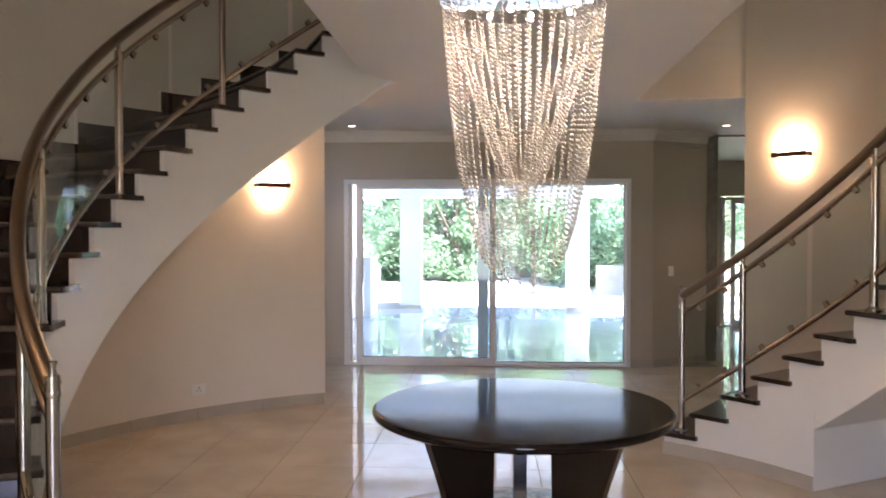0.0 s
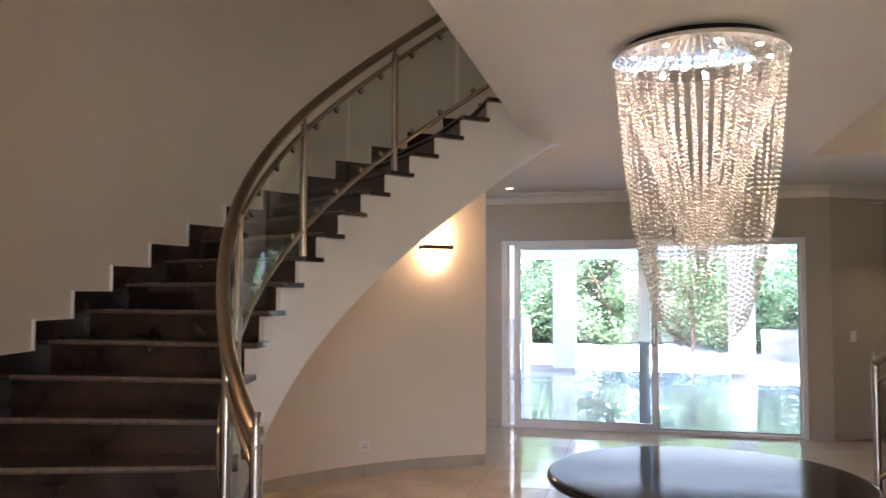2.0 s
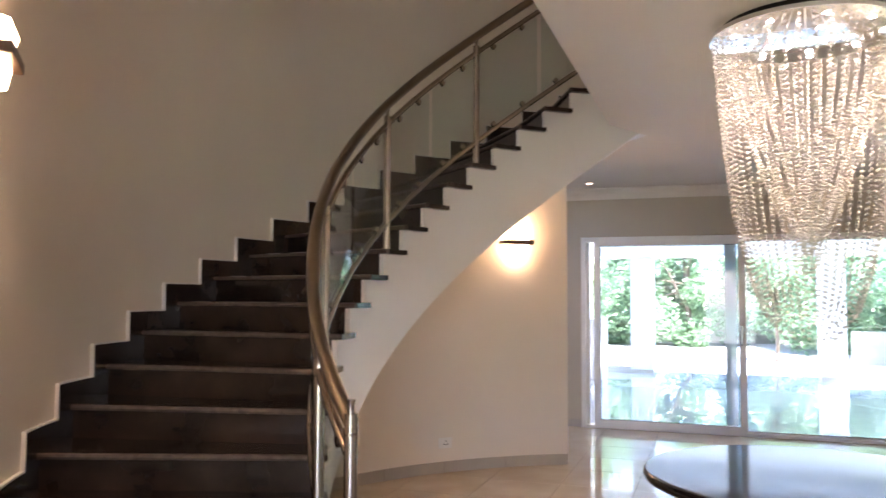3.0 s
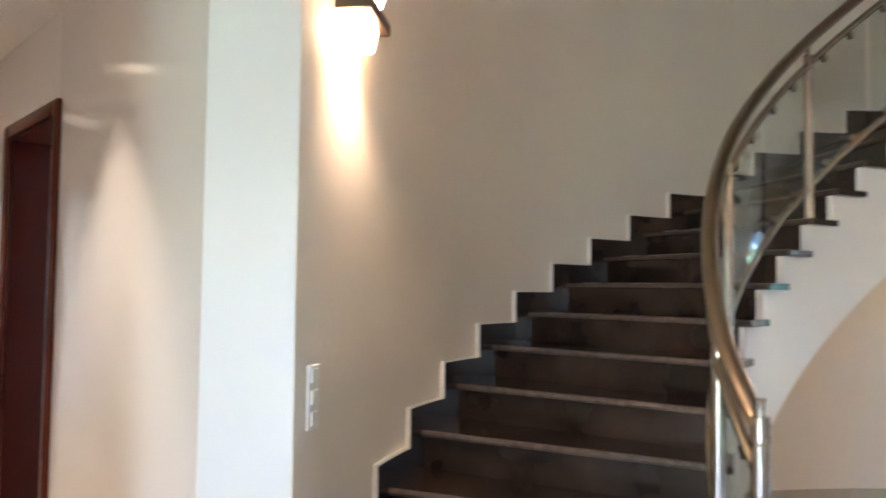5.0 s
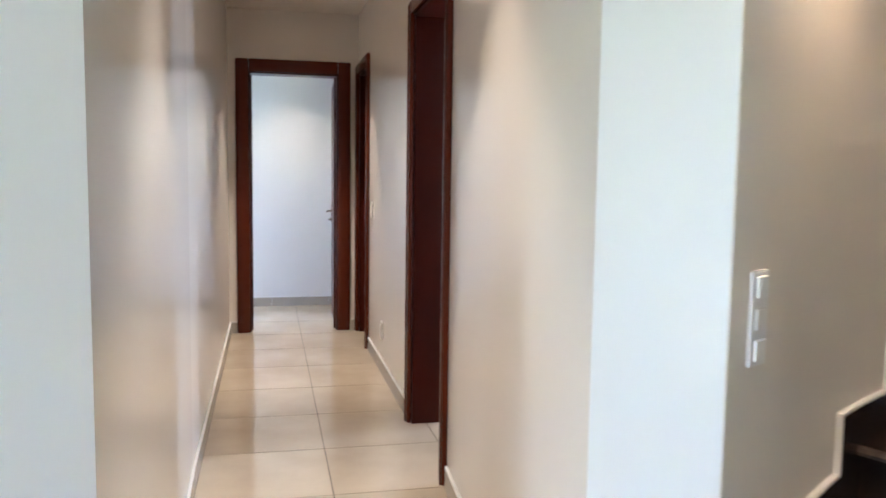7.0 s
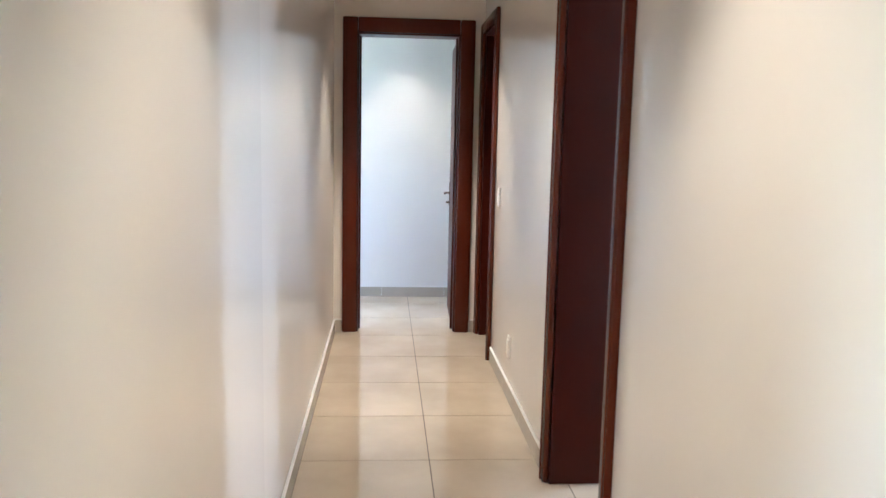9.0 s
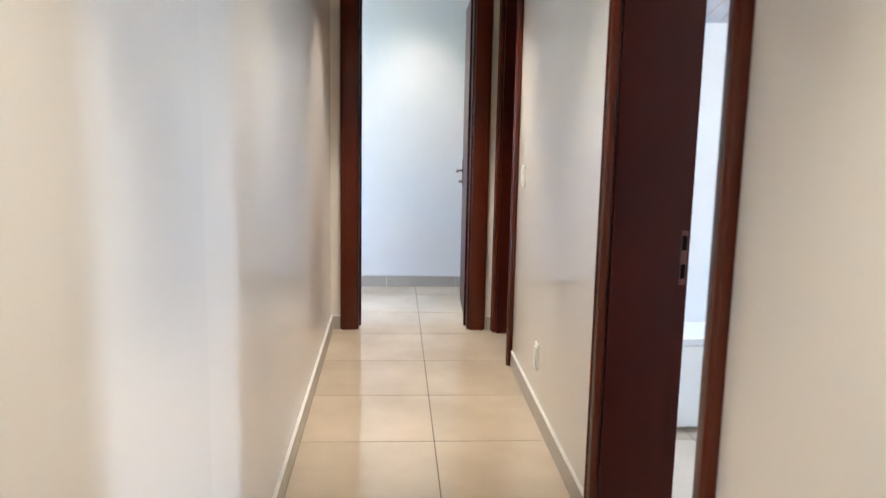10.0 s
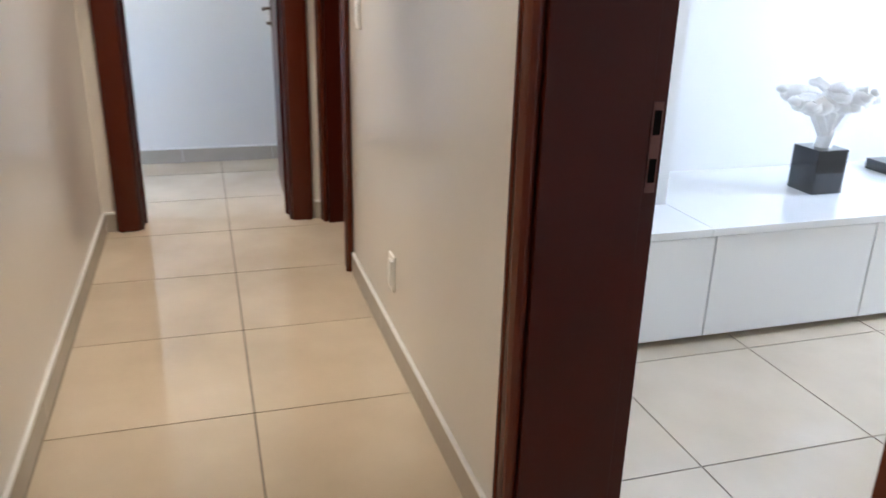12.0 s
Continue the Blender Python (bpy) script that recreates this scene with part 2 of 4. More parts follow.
# ---- structure: floor, ceilings, walls ----
RW = 3.44                    # radius of the round wall
RWF = lambda a, d=0.0: RW + d + 0.0025 * max(0.0, min(a, 226.4) - 221.5) ** 2      # it straightens towards the corridor
UP = 5.7                     # ceiling over the stair void
SOF = 2.82                   # ceiling under the upper floor
floor = struct("floor", box(B(), -8.2, 8.0, -2.4, 15.0, -0.15, -0.004), M_GROUT, "dark grout bed under cream polished floor tiles", "floor")


# flat ceiling strip between the two stair voids, and the ceilings beyond
bm = B()
prism(bm, [(-0.9, -2.3), (4.6, -2.3), (4.6, 2.2), (3.0, 2.2), (3.03, 8.0), (3.98, 7.86), (4.6, 7.4), (8.2, 7.4), (8.2, 14.6), (4.2, 14.6), (4.2, 10.3), (-1.6, 10.3),
           (-1.6, 8.6), (0.10, 8.01), (0.95, 7.03), (0.71, 6.5), (0.71, 2.2), (-0.9, 2.2)], SOF, 3.33)
struct("ceiling", bm, M_CEIL, "smooth cream plaster ceiling under the upper floor", "ceiling")
struct("ceiling_2", box(B(), -2.6, 6.4, 1.4, 11.0, UP, UP + 0.2), M_CEIL, "high plaster ceiling over the stair void", "ceiling")
struct("ceiling_3", box(B(), -8.2, -0.72, 1.0, 2.5, 2.81, 3.0), M_CEIL, "white plaster corridor ceiling", "ceiling")

# round walls
TH = lambda k: 191.7 + 6.004 * (7 - k)         # front edge of step k, left stair
THW = lambda k: 195.8 + 6.0 * (6 - k)        # the same at the round wall
RISE = 0.1649
LIFT = 0.018                 # treads of the left stair above the even rise
znose = lambda a: RISE * (7 + (197.7 - a) / 6.004)
bm = B()
arc_solid(bm, RWF, RW + 0.2, 116.5, 221.0, 64, 0.0, UP)
arc_solid(bm, RWF, lambda a: RWF(a, 0.010), 221.0, 226.4, 8, 0.0, 2.9)
struct("wall_west", bm, M_WALL, "tall curved cream plastered stair wall", "wall", True)
bm = B()
arc_solid(bm, 3.745, 4.05, 52.3, -50, 60, 0.0, UP)
struct("wall_east", bm, M_WALL, "tall curved cream plastered stair wall", "wall", True)
bm = B()
arc_solid(bm, RW, RW + 0.56, 116.45, 66, 30, 3.30, UP + 0.05)
prism(bm, [(2.95, 8.012), (4.02, 7.858), (4.1, 8.3), (3.0, 8.5)], 3.29, UP + 0.06)
struct("wall_north_upper", bm, M_WALL, "upper storey cream plastered wall", "wall", True)
bm = B()
box(bm, -1.3, 5.0, 1.5, 2.22, 3.3, UP + 0.1)
struct("wall_south_upper", bm, M_WALL, "upper storey cream plastered wall", "wall")

# end of the left round wall, and wall with the sliding door
bm = B()
box(bm, -1.6, -0.075, 10.08, 10.32, 0, SOF)
box(bm, 3.36, 3.62, 10.08, 10.32, 0, SOF)
box(bm, -0.075, 3.36, 10.08, 10.32, 2.245, SOF)
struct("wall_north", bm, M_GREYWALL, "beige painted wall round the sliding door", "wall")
bm = B()
prism(bm, [(-1.6, 10.3), (-1.8, 10.3), (-1.8, 7.0), (-1.6, 7.0)], 0, SOF)
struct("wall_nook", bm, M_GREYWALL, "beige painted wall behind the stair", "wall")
bm = B()
prism(bm, [(3.62, 10.08), (4.41, 10.55), (4.35, 10.75), (3.62, 10.32)], 0, SOF)
prism(bm, [(4.41, 10.55), (4.41, 14.3), (4.25, 14.3), (4.25, 10.62)], 0, SOF)
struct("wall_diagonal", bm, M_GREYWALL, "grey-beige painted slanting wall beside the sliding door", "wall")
bm = B()
box(bm, 4.41, 5.62, 14.3, 14.5, 0, SOF)
box(bm, 7.6, 8.2, 14.3, 14.5, 0, SOF)
box(bm, 5.62, 7.6, 14.3, 14.5, 2.22, SOF)
struct("wall_lounge", bm, M_GREYWALL, "beige painted wall of the lounge beyond", "wall")
struct("wall_lounge_east", box(B(), 8.0, 8.2, 7.6, 14.3, 0, SOF), M_GREYWALL, "beige painted lounge wall", "wall")
struct("wall_lounge_south", box(B(), 4.5, 8.0, 7.55, 7.75, 0, SOF), M_GREYWALL, "beige painted lounge wall", "wall")

# entrance side, behind the start of the walk
bm = B()
box(bm, -0.9, 1.17, -2.4, -2.2, 0, SOF)
box(bm, 2.43, 4.6, -2.4, -2.2, 0, SOF)
box(bm, 1.17, 2.43, -2.4, -2.2, 2.2, SOF)
struct("wall_south", bm, M_WALL, "cream plastered entrance wall", "wall")
# unseen slab, added only to block direct sun through the entrance opening
struct("entrance_sun_blocker", box(B(), 0.2, 4.0, -3.9, -2.41, 2.5, 2.65), M_CEIL, "unseen slab added outside to keep the sun off the entrance floor", "ceiling")
bm = B()
box(bm, -0.92, -0.72, -2.4, 0.799, 0, SOF)
struct("wall_entrance_west", bm, M_WALL, "cream plastered entrance wall", "wall")
bm = B()
box(bm, 4.45, 4.65, -2.4, 2.4, 0, SOF)
struct("wall_entrance_east", bm, M_WALL, "cream plastered entrance wall", "wall")

# corridor
YR, YL = 2.262, 1.135
D1A, D1B = -3.73, -2.85      # opening of the first door
D2A, D2B = -6.42, -5.74
JL, JR, JS = (-0.952, 2.144), (-0.743, 2.33), (-0.80, 1.187)      # corners of the corridor's mouth
for nm, x0, x1, z0 in (("wall_corridor_north_1", -6.5, D2A, 0), ("wall_corridor_north_2", D2B, D1A, 0), ("wall_over_door_1", D1A, D1B, 2.30), ("wall_over_door_2", D2A, D2B, 2.30)):
    struct(nm, box(B(), x0, x1, YR, YR + 0.25, z0, 2.81), M_CORR, "cream satin painted corridor wall", "wall")
struct("wall_corridor_north_3", prism(B(), [(D1B, YR), (JL[0] - 0.004, JL[1] + 0.002), (-1.0, 2.512), (D1B, 2.512)], 0, 2.81), M_CORR, "cream satin painted corridor wall", "wall")
struct("wall_corridor_south", prism(B(), [(-6.5, YL), (-3.0, YL), (JS[0] - 0.003, JS[1] - 0.001), (-0.83, 0.935), (-6.5, 0.935)], 0, 2.81), M_CORR, "cream satin painted corridor wall", "wall")
bm = B()
prism(bm, [JL, JR] + [tuple(polar(RWF(q, 0.012), q)[:2]) for q in (226.3, 225, 223, 221)] + [tuple(polar(RW + 0.2, 221)[:2]), (-1.05, 2.25)], 0, 2.815)
struct("wall_jamb_north", bm, M_WHITE, "white painted slanting wall end at the corridor mouth", "wall")
bm = B()
prism(bm, [JS, (-0.70, 0.80), (-0.92, 0.80), (-1.07, 1.0)], 0, 2.815)
struct("wall_jamb_south", bm, M_WHITE, "white painted slanting wall end at the corridor mouth", "wall")
bm = B()
EA, EB = 1.30, 2.09
box(bm, -6.68, -6.5, 0.9, EA, 0, 2.81)
box(bm, -6.68, -6.5, EB, 2.6, 0, 2.81)
box(bm, -6.68, -6.5, EA, EB, 2.30, 2.81)
struct("wall_corridor_end", bm, M_CORR, "cream painted wall at the corridor's end with a doorway", "wall")

# end room
bm = B()
box(bm, -8.1, -7.915, -1.0, 3.4, 0, 2.81)
box(bm, -8.1, -6.5, 3.2, 3.4, 0, 2.81)
box(bm, -8.1, -7.2, -1.2, -1.0, 0, 2.81)
box(bm, -7.2, -6.6, -1.2, -1.0, 0, 1.0)
box(bm, -7.2, -6.6, -1.2, -1.0, 2.0, 2.81)
box(bm, -6.6, -6.5, -1.2, 0.9, 0, 2.81)
box(bm, -6.68, -6.52, 2.6, 3.2, 0, 2.81)
struct("wall_end_room", bm, M_WHITE, "white painted walls of the end room", "wall")
struct("ceiling_4", box(B(), -8.1, -6.5, -1.2, 3.4, 2.81, 2.95), M_CEIL, "white plaster ceiling of the end room", "ceiling")

# side room
bm = B()
box(bm, -5.62, -5.42, 2.512, 6.0, 0, 2.81)
box(bm, -5.42, -4.9, 5.6, 5.8, 0, 2.81)
box(bm, -4.35, -1.9, 5.6, 5.8, 0, 2.81)
box(bm, -4.9, -4.35, 5.6, 5.8, 0, 0.6)
box(bm, -4.9, -4.35, 5.6, 5.8, 2.4, 2.81)
box(bm, -2.1, -1.9, 2.512, 5.6, 0, 2.81)
box(bm, -5.42, -4.97, 2.512, 3.37, 0, 2.81)
struct("wall_side_room", bm, M_WHITE, "white painted walls of the side room", "wall")
struct("ceiling_5", box(B(), -5.62, -1.9, 2.54, 6.0, 2.81, 2.95), M_CEIL, "white plaster ceiling of the side room", "ceiling")

# cornice at the sliding door wall
bm = B()
for a, b in (((-1.6, 10.08), (3.62, 10.08)), ((3.62, 10.08), (4.41, 10.55))):
    a, b = Vector((*a, 0)), Vector((*b, 0))
    d = (b - a).normalized()
    n = Vector((d.y, -d.x, 0))
    prof = [(0, SOF - 0.13), (0.012, SOF - 0.13), (0.02, SOF - 0.11), (0.035, SOF - 0.06), (0.075, SOF - 0.025), (0.10, SOF - 0.018), (0.10, SOF), (0, SOF)]
    u = [bm.verts.new(a + n * p + Vector((0, 0, z))) for p, z in prof]
    v = [bm.verts.new(b + n * p + Vector((0, 0, z))) for p, z in prof]
    for k in range(len(prof)):
        bm.faces.new((u[k], u[(k + 1) % len(prof)], v[(k + 1) % len(prof)], v[k]))
    bm.faces.new(u)
    bm.faces.new(v[::-1])
struct("trim_cornice", bm, M_CEIL, "plaster cornice along the ceiling", "cornice")


# ---- outdoors ----
bm = B()
box(bm, -90, 100, 19.2, 160, -0.35, -0.16)
box(bm, -90, 100, -120, 19.2, -0.5, -0.36)
struct("ground", bm, M_LAWN, "green lawn round the house", "ground")
struct("pavement", box(B(), -14, 18, 17.3, 30.3, -0.3, -0.10), M_PAVE, "pale sunlit garden paving", "pavement")
bm = B()
box(bm, -3.5, 4.0, 10.32, 17.4, -0.12, 0.006)
box(bm, 4.0, 4.25, 10.75, 17.4, -0.12, 0.006)
struct("patio_floor", bm, M_PATIO, "glossy pale patio tiles", "floor")
bm = B()
vs = [bm.verts.new(c) for c in ((-3.5, 10.29, 2.64), (4.25, 10.29, 2.64), (4.25, 17.4, 2.64), (-3.5, 17.4, 2.64))]
bm.faces.new(vs)
struct("patio_ceiling", bm, M_POLY, "milky translucent patio roof sheet", "ceiling")
struct("patio_joists", box(B(), -3.5, 4.25, 13.4, 13.55, 2.5, 2.63), M_WHITE, "white joist below the patio roof", "beam")
struct("patio_wall", box(B(), -1.05, -0.85, 10.33, 16.3, -0.01, 2.62), M_WHITE, "white patio side wall", "wall")
struct("patio_wall_low", box(B(), -0.85, -0.55, 15.4, 16.25, -0.01, 1.12, 0.01), M_WHITE, "low white plastered wall end on the patio", "wall")
struct("patio_beam", box(B(), -3.5, 4.3, 16.65, 17.2, 2.32, 2.63), M_WHITE, "white beam over the patio columns", "beam")


def column(x, y):
    t = thing("patio_column", "square white plastered patio column with dark skirting", "column", "patio columns", at=(x, y, -0.012))
    part("shaft", box(B(), -0.22, 0.22, -0.22, 0.22, 0, 2.335, 0.012), M_WHITE, t)
    part("base", box(B(), -0.23, 0.23, -0.23, 0.23, 0, 0.10, 0.006), M_SKIRT, t)
    return t


column(0.06, 17.05), column(3.48, 16.8), column(-3.0, 17.05)
bm = B()
box(bm, 3.70, 4.25, 16.7, 16.9, -0.01, 0.13)
box(bm, -0.85, -0.17, 16.9, 17.1, -0.01, 0.13)
struct("patio_kerb", bm, M_SKIRT, "low kerb between the patio columns", "kerb")


def make_tree(name, h, spread, leaves, low, label, seed, size=0.16):
    rnd = random.Random(seed)
    t = thing(name, label, "tree" if name != "hedge_bush" else "bush", "garden trees")
    bm = B()
    trunk = [(0, 0, 0), (0.03, 0.02, h * 0.2), (-0.04, 0.03, h * 0.45), (0.02, 0, h * 0.7)]
    tube(bm, trunk, 0.05 * spread, 7)
    tips = []
    for i in range(9):
        a, z = rnd.uniform(0, 6.28), h * rnd.uniform(low, 0.6)
        tip = Vector((math.cos(a) * spread * rnd.uniform(0.4, 0.8), math.sin(a) * spread * rnd.uniform(0.4, 0.8), h * rnd.uniform(low + 0.1, 0.95)))
        tips.append(tip)
        tube(bm, [(0, 0, z), Vector((0, 0, z)).lerp(tip, 0.5) + Vector((0, 0, 0.15)), tip], 0.018 * spread, 5)
    part("trunk", bm, M_BARK, t)
    verts, faces = [], []
    lobes = [(tip, spread * rnd.uniform(0.28, 0.5)) for tip in tips]
    for i in range(14):
        a, q = rnd.uniform(0, 6.28), rnd.random()
        lobes.append((Vector((math.cos(a) * spread * q * 0.8, math.sin(a) * spread * q * 0.8, h * rnd.uniform(low, 0.92))), spread * rnd.uniform(0.22, 0.42)))
    for i in range(leaves):
        c, r = rnd.choice(lobes)
        d = Vector((rnd.gauss(0, 1), rnd.gauss(0, 1), rnd.gauss(0, 1))).normalized() * r * rnd.random() ** 0.45
        p = c + d
        a = Vector((rnd.gauss(0, 1), rnd.gauss(0, 1), rnd.gauss(0, 0.6))).normalized()
        b = a.cross(Vector((rnd.gauss(0, 1), rnd.gauss(0, 1), rnd.gauss(0, 1)))).normalized()
        s = size * rnd.uniform(0.5, 1.2)
        k = len(verts)
        verts += [p - a * s, p + b * s * 0.45, p + a * s, p - b * s * 0.45]
        faces.append((k, k + 1, k + 2, k + 3))
    me = bpy.data.meshes.new("crown")
    me.from_pydata([tuple(v) for v in verts], [], faces)
    me.materials.append(M_LEAF)
    crown = new("crown", me)
    crown.parent = t
    return t


ta = make_tree("garden_tree", 5.2, 2.0, 15000, 0.10, "dense green leafy tree in the sunlit garden", 3, 0.085)
ta.matrix_basis = pose(-3.2, 24.6, -0.15)
tb = make_tree("garden_tree", 2.9, 0.95, 4200, 0.32, "small leafy tree with a thin trunk in the paving", 5, 0.06)
tb.matrix_basis = pose(2.9, 22.2, -0.11)
tc = make_tree("garden_tree", 4.6, 2.1, 15000, 0.05, "dense green leafy tree in the sunlit garden", 8, 0.085)
tc.matrix_basis = pose(0.6, 27.4, -0.15)
for x, y, a, src in ((-6.6, 23.8, 40, tc), (3.8, 27.8, 120, ta), (6.4, 23.6, 200, tc), (8.6, 27, 77, ta), (11.5, 24.5, 10, tc), (-9.8, 26.0, 150, ta), (14.5, 27, 33, ta), (6.6, 20.2, 300, ta), (-2.0, 28.5, 222, tc), (5.2, 25.6, 75, tc), (2.2, 29.0, 15, ta), (7.2, 28.6, 260, tc)):
    copy_thing(src, pose(x, y, -0.15, 0, 0, a))
struct("garden_wall", box(B(), -16, 20, 30.2, 30.5, -0.2, 1.9), M_SOIL, "plastered boundary wall behind the trees", "wall")
bm = B()
box(bm, -16, -1.4, 22.6, 22.85, -0.12, 0.7)
box(bm, 4.6, 20, 22.0, 22.25, -0.12, 0.7)
struct("planter_kerb", bm, M_SOIL, "low plastered planter wall before the trees", "wall")


# ---- sliding door ----
def frame_rect(bm, x0, x1, z0, z1, w, y0, y1, wb=None):
    wb = wb or w
    box(bm, x0, x0 + w, y0, y1, z0, z1)
    box(bm, x1 - w, x1, y0, y1, z0, z1)
    box(bm, x0 + w, x1 - w, y0, y1, z1 - w, z1)
    box(bm, x0 + w, x1 - w, y0, y1, z0, z0 + wb)


def sliding_door(x0, x1, y, h, split, name):
    d = tagged(new(name), "white aluminium framed glass sliding door, closed", "sliding door", kind="structure")
    bm = B()
    frame_rect(bm, x0, x1, 0, h, 0.052, y - 0.03, y + 0.14, 0.03)
    part("door_frame", bm, M_ALU, d)
    bm = B()
    frame_rect(bm, x0 + 0.155, split + 0.06, 0.012, h - 0.035, 0.075, y - 0.045, y + 0.015, 0.095)
    sash = part("sliding_sash", bm, M_ALU, d)
    p = part("pane", box(B(), x0 + 0.23, split - 0.015, y - 0.012, y - 0.006, 0.107, h - 0.11), M_PANE, sash)
    p.visible_shadow = False
    bm = B()
    frame_rect(bm, x0 + 0.226, split - 0.011, 0.103, h - 0.106, 0.006, y - 0.047, y - 0.004)
    part("gasket", bm, M_BLACK, sash, "thin black rubber gasket")
    bm = B()
    frame_rect(bm, split - 0.155, x1 - 0.052, 0.03, h - 0.052, 0.016, y + 0.05, y + 0.10)
    box(bm, split - 0.139, split - 0.03, y + 0.052, y + 0.098, 0.046, h - 0.068)
    box(bm, x0 + 0.052, x0 + 0.085, y + 0.05, y + 0.10, 0.03, h - 0.052)
    fixed = part("fixed_sash", bm, M_ALU, d)
    p = part("pane", box(B(), split - 0.03, x1 - 0.068, y + 0.072, y + 0.078, 0.046, h - 0.068), M_PANE, fixed)
    p.visible_shadow = False
    bm = B()
    frame_rect(bm, split + 0.062, x1 - 0.066, 0.044, h - 0.066, 0.006, y + 0.046, y + 0.052)
    part("gasket", bm, M_BLACK, fixed, "thin black rubber gasket")
    bm = B()
    box(bm, split + 0.0, split + 0.03, y - 0.06, y - 0.02, 1.0, 1.22, 0.006)
    part("handle", bm, M_BLACK, sash)
    return d


sliding_door(-0.07, 3.355, 10.08, 2.24, 1.70, "door_1")
sliding_door(5.63, 7.59, 14.3, 2.2, 6.6, "door_2")


# ---- stairs ----
def soffit(a):
    return min(max(0.0, znose(a) - 0.715), SOF + 0.004)


def left_stair():
    st = tagged(new("staircase"), "curved staircase of dark polished granite steps on a white plastered flight", "staircase")
    RI = 2.185
    bm = B()
    n = 120
    cols = []
    a0, a1 = 233.0, 108.6
    for i in range(n + 1):
        a = a0 + (a1 - a0) * i / n
        hi = max(0.02, min(znose(a) - 2.6 * RISE, 3.25))
        lo = min(soffit(a), hi - 0.01)
        cols.append([bm.verts.new(polar(r, a, h)) for r, h in ((RI, lo), (RW - 0.003, lo), (RW - 0.003, hi), (RI, hi))])
    for u, v in zip(cols, cols[1:]):
        for k in range(4):
            bm.faces.new((u[k], u[(k + 1) % 4], v[(k + 1) % 4], v[k]))
    bm.faces.new(cols[0])
    bm.faces.new(cols[-1][::-1])
    part("flight", bm, M_WHITE, st, "white plastered flight with a smooth curved underside", True)
    outer = lambda d: (lambda a: RWF(a, d))
    for k in range(0, 20):
        z = RISE * (k + 1)
        zt = z + LIFT
        af, ab = TH(k) + 0.2, TH(k + 1) - 0.1
        lead = THW(k) - 2.2 - af
        b2 = B()
        arc_solid(b2, RI, RI + 0.03, TH(k) - 0.1, TH(k + 1) - 0.1, 3, max(0, z - 2 * RISE - 0.16), zt - 0.032)
        part("step_side", b2, M_WHITE, st)
        b2 = B()
        arc_solid(b2, RI + 0.004, outer(-0.02), af - 0.3, af - 0.75, 1, max(0, zt - RISE - 0.002), zt - 0.03, lead=lead)
        part("riser", b2, M_STONE, st)
        b2 = B()
        arc_solid(b2, RI - 0.035, outer(-0.02), af, ab, 4, zt - 0.03, zt, lead=lead)
        tread = part("tread", b2, M_STONE, st)
        b2 = B()
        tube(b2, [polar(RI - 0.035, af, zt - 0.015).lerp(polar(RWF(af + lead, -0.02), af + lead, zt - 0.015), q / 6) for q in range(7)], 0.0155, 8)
        part("nosing", b2, M_NOSING_SHEEN, tread, "polished rounded edge with its sheen painted in lighter", True)
        if k == 0:
            continue
        b2 = B()
        arc_solid(b2, outer(-0.02), outer(-0.001), THW(k), THW(k + 1), 4, z - RISE - 0.03, z + 0.126)
        part("stair_skirting", b2, M_STONE, st)
        b2 = B()
        arc_solid(b2, outer(-0.019), outer(-0.001), THW(k) + 0.14, THW(k + 1), 4, z + 0.1265, z + 0.134)
        arc_solid(b2, outer(-0.019), outer(-0.001), THW(k) + 0.14, THW(k) + 0.01, 1, z + 0.126 - RISE + 0.008, z + 0.1262)
        part("sealant_line", b2, M_WHITE, st, "thin white sealant edge over the stepped skirting")
    return st


left_stair()


def rail_post(parent, base, top):
    b = Vector(base)
    bm = B()
    lathe(bm, [(0.024, 0), (0.024, top - b.z - 0.03), (0.024, top - b.z)], 14, b)
    p = part("post", bm, M_STEEL, parent, "round brushed steel post", True)
    bm = B()
    lathe(bm, [(0.045, 0), (0.045, 0.008), (0.030, 0.018), (0.026, 0.03)], 16, b)
    part("base_plate", bm, M_STEEL, p, "", True)
    bm = B()
    lathe(bm, [(0.0255, 0), (0.0265, 0.004), (0.0265, 0.022), (0.0255, 0.026)], 14, (b.x, b.y, top - 0.075))
    part("collar", bm, M_STEEL, p, "", True)
    bm = B()
    lathe(bm, [(0.012, 0), (0.011, 0.03), (0.016, 0.05)], 10, (b.x, b.y, top - 0.002))
    part("saddle", bm, M_STEEL, p, "", True)
    return p


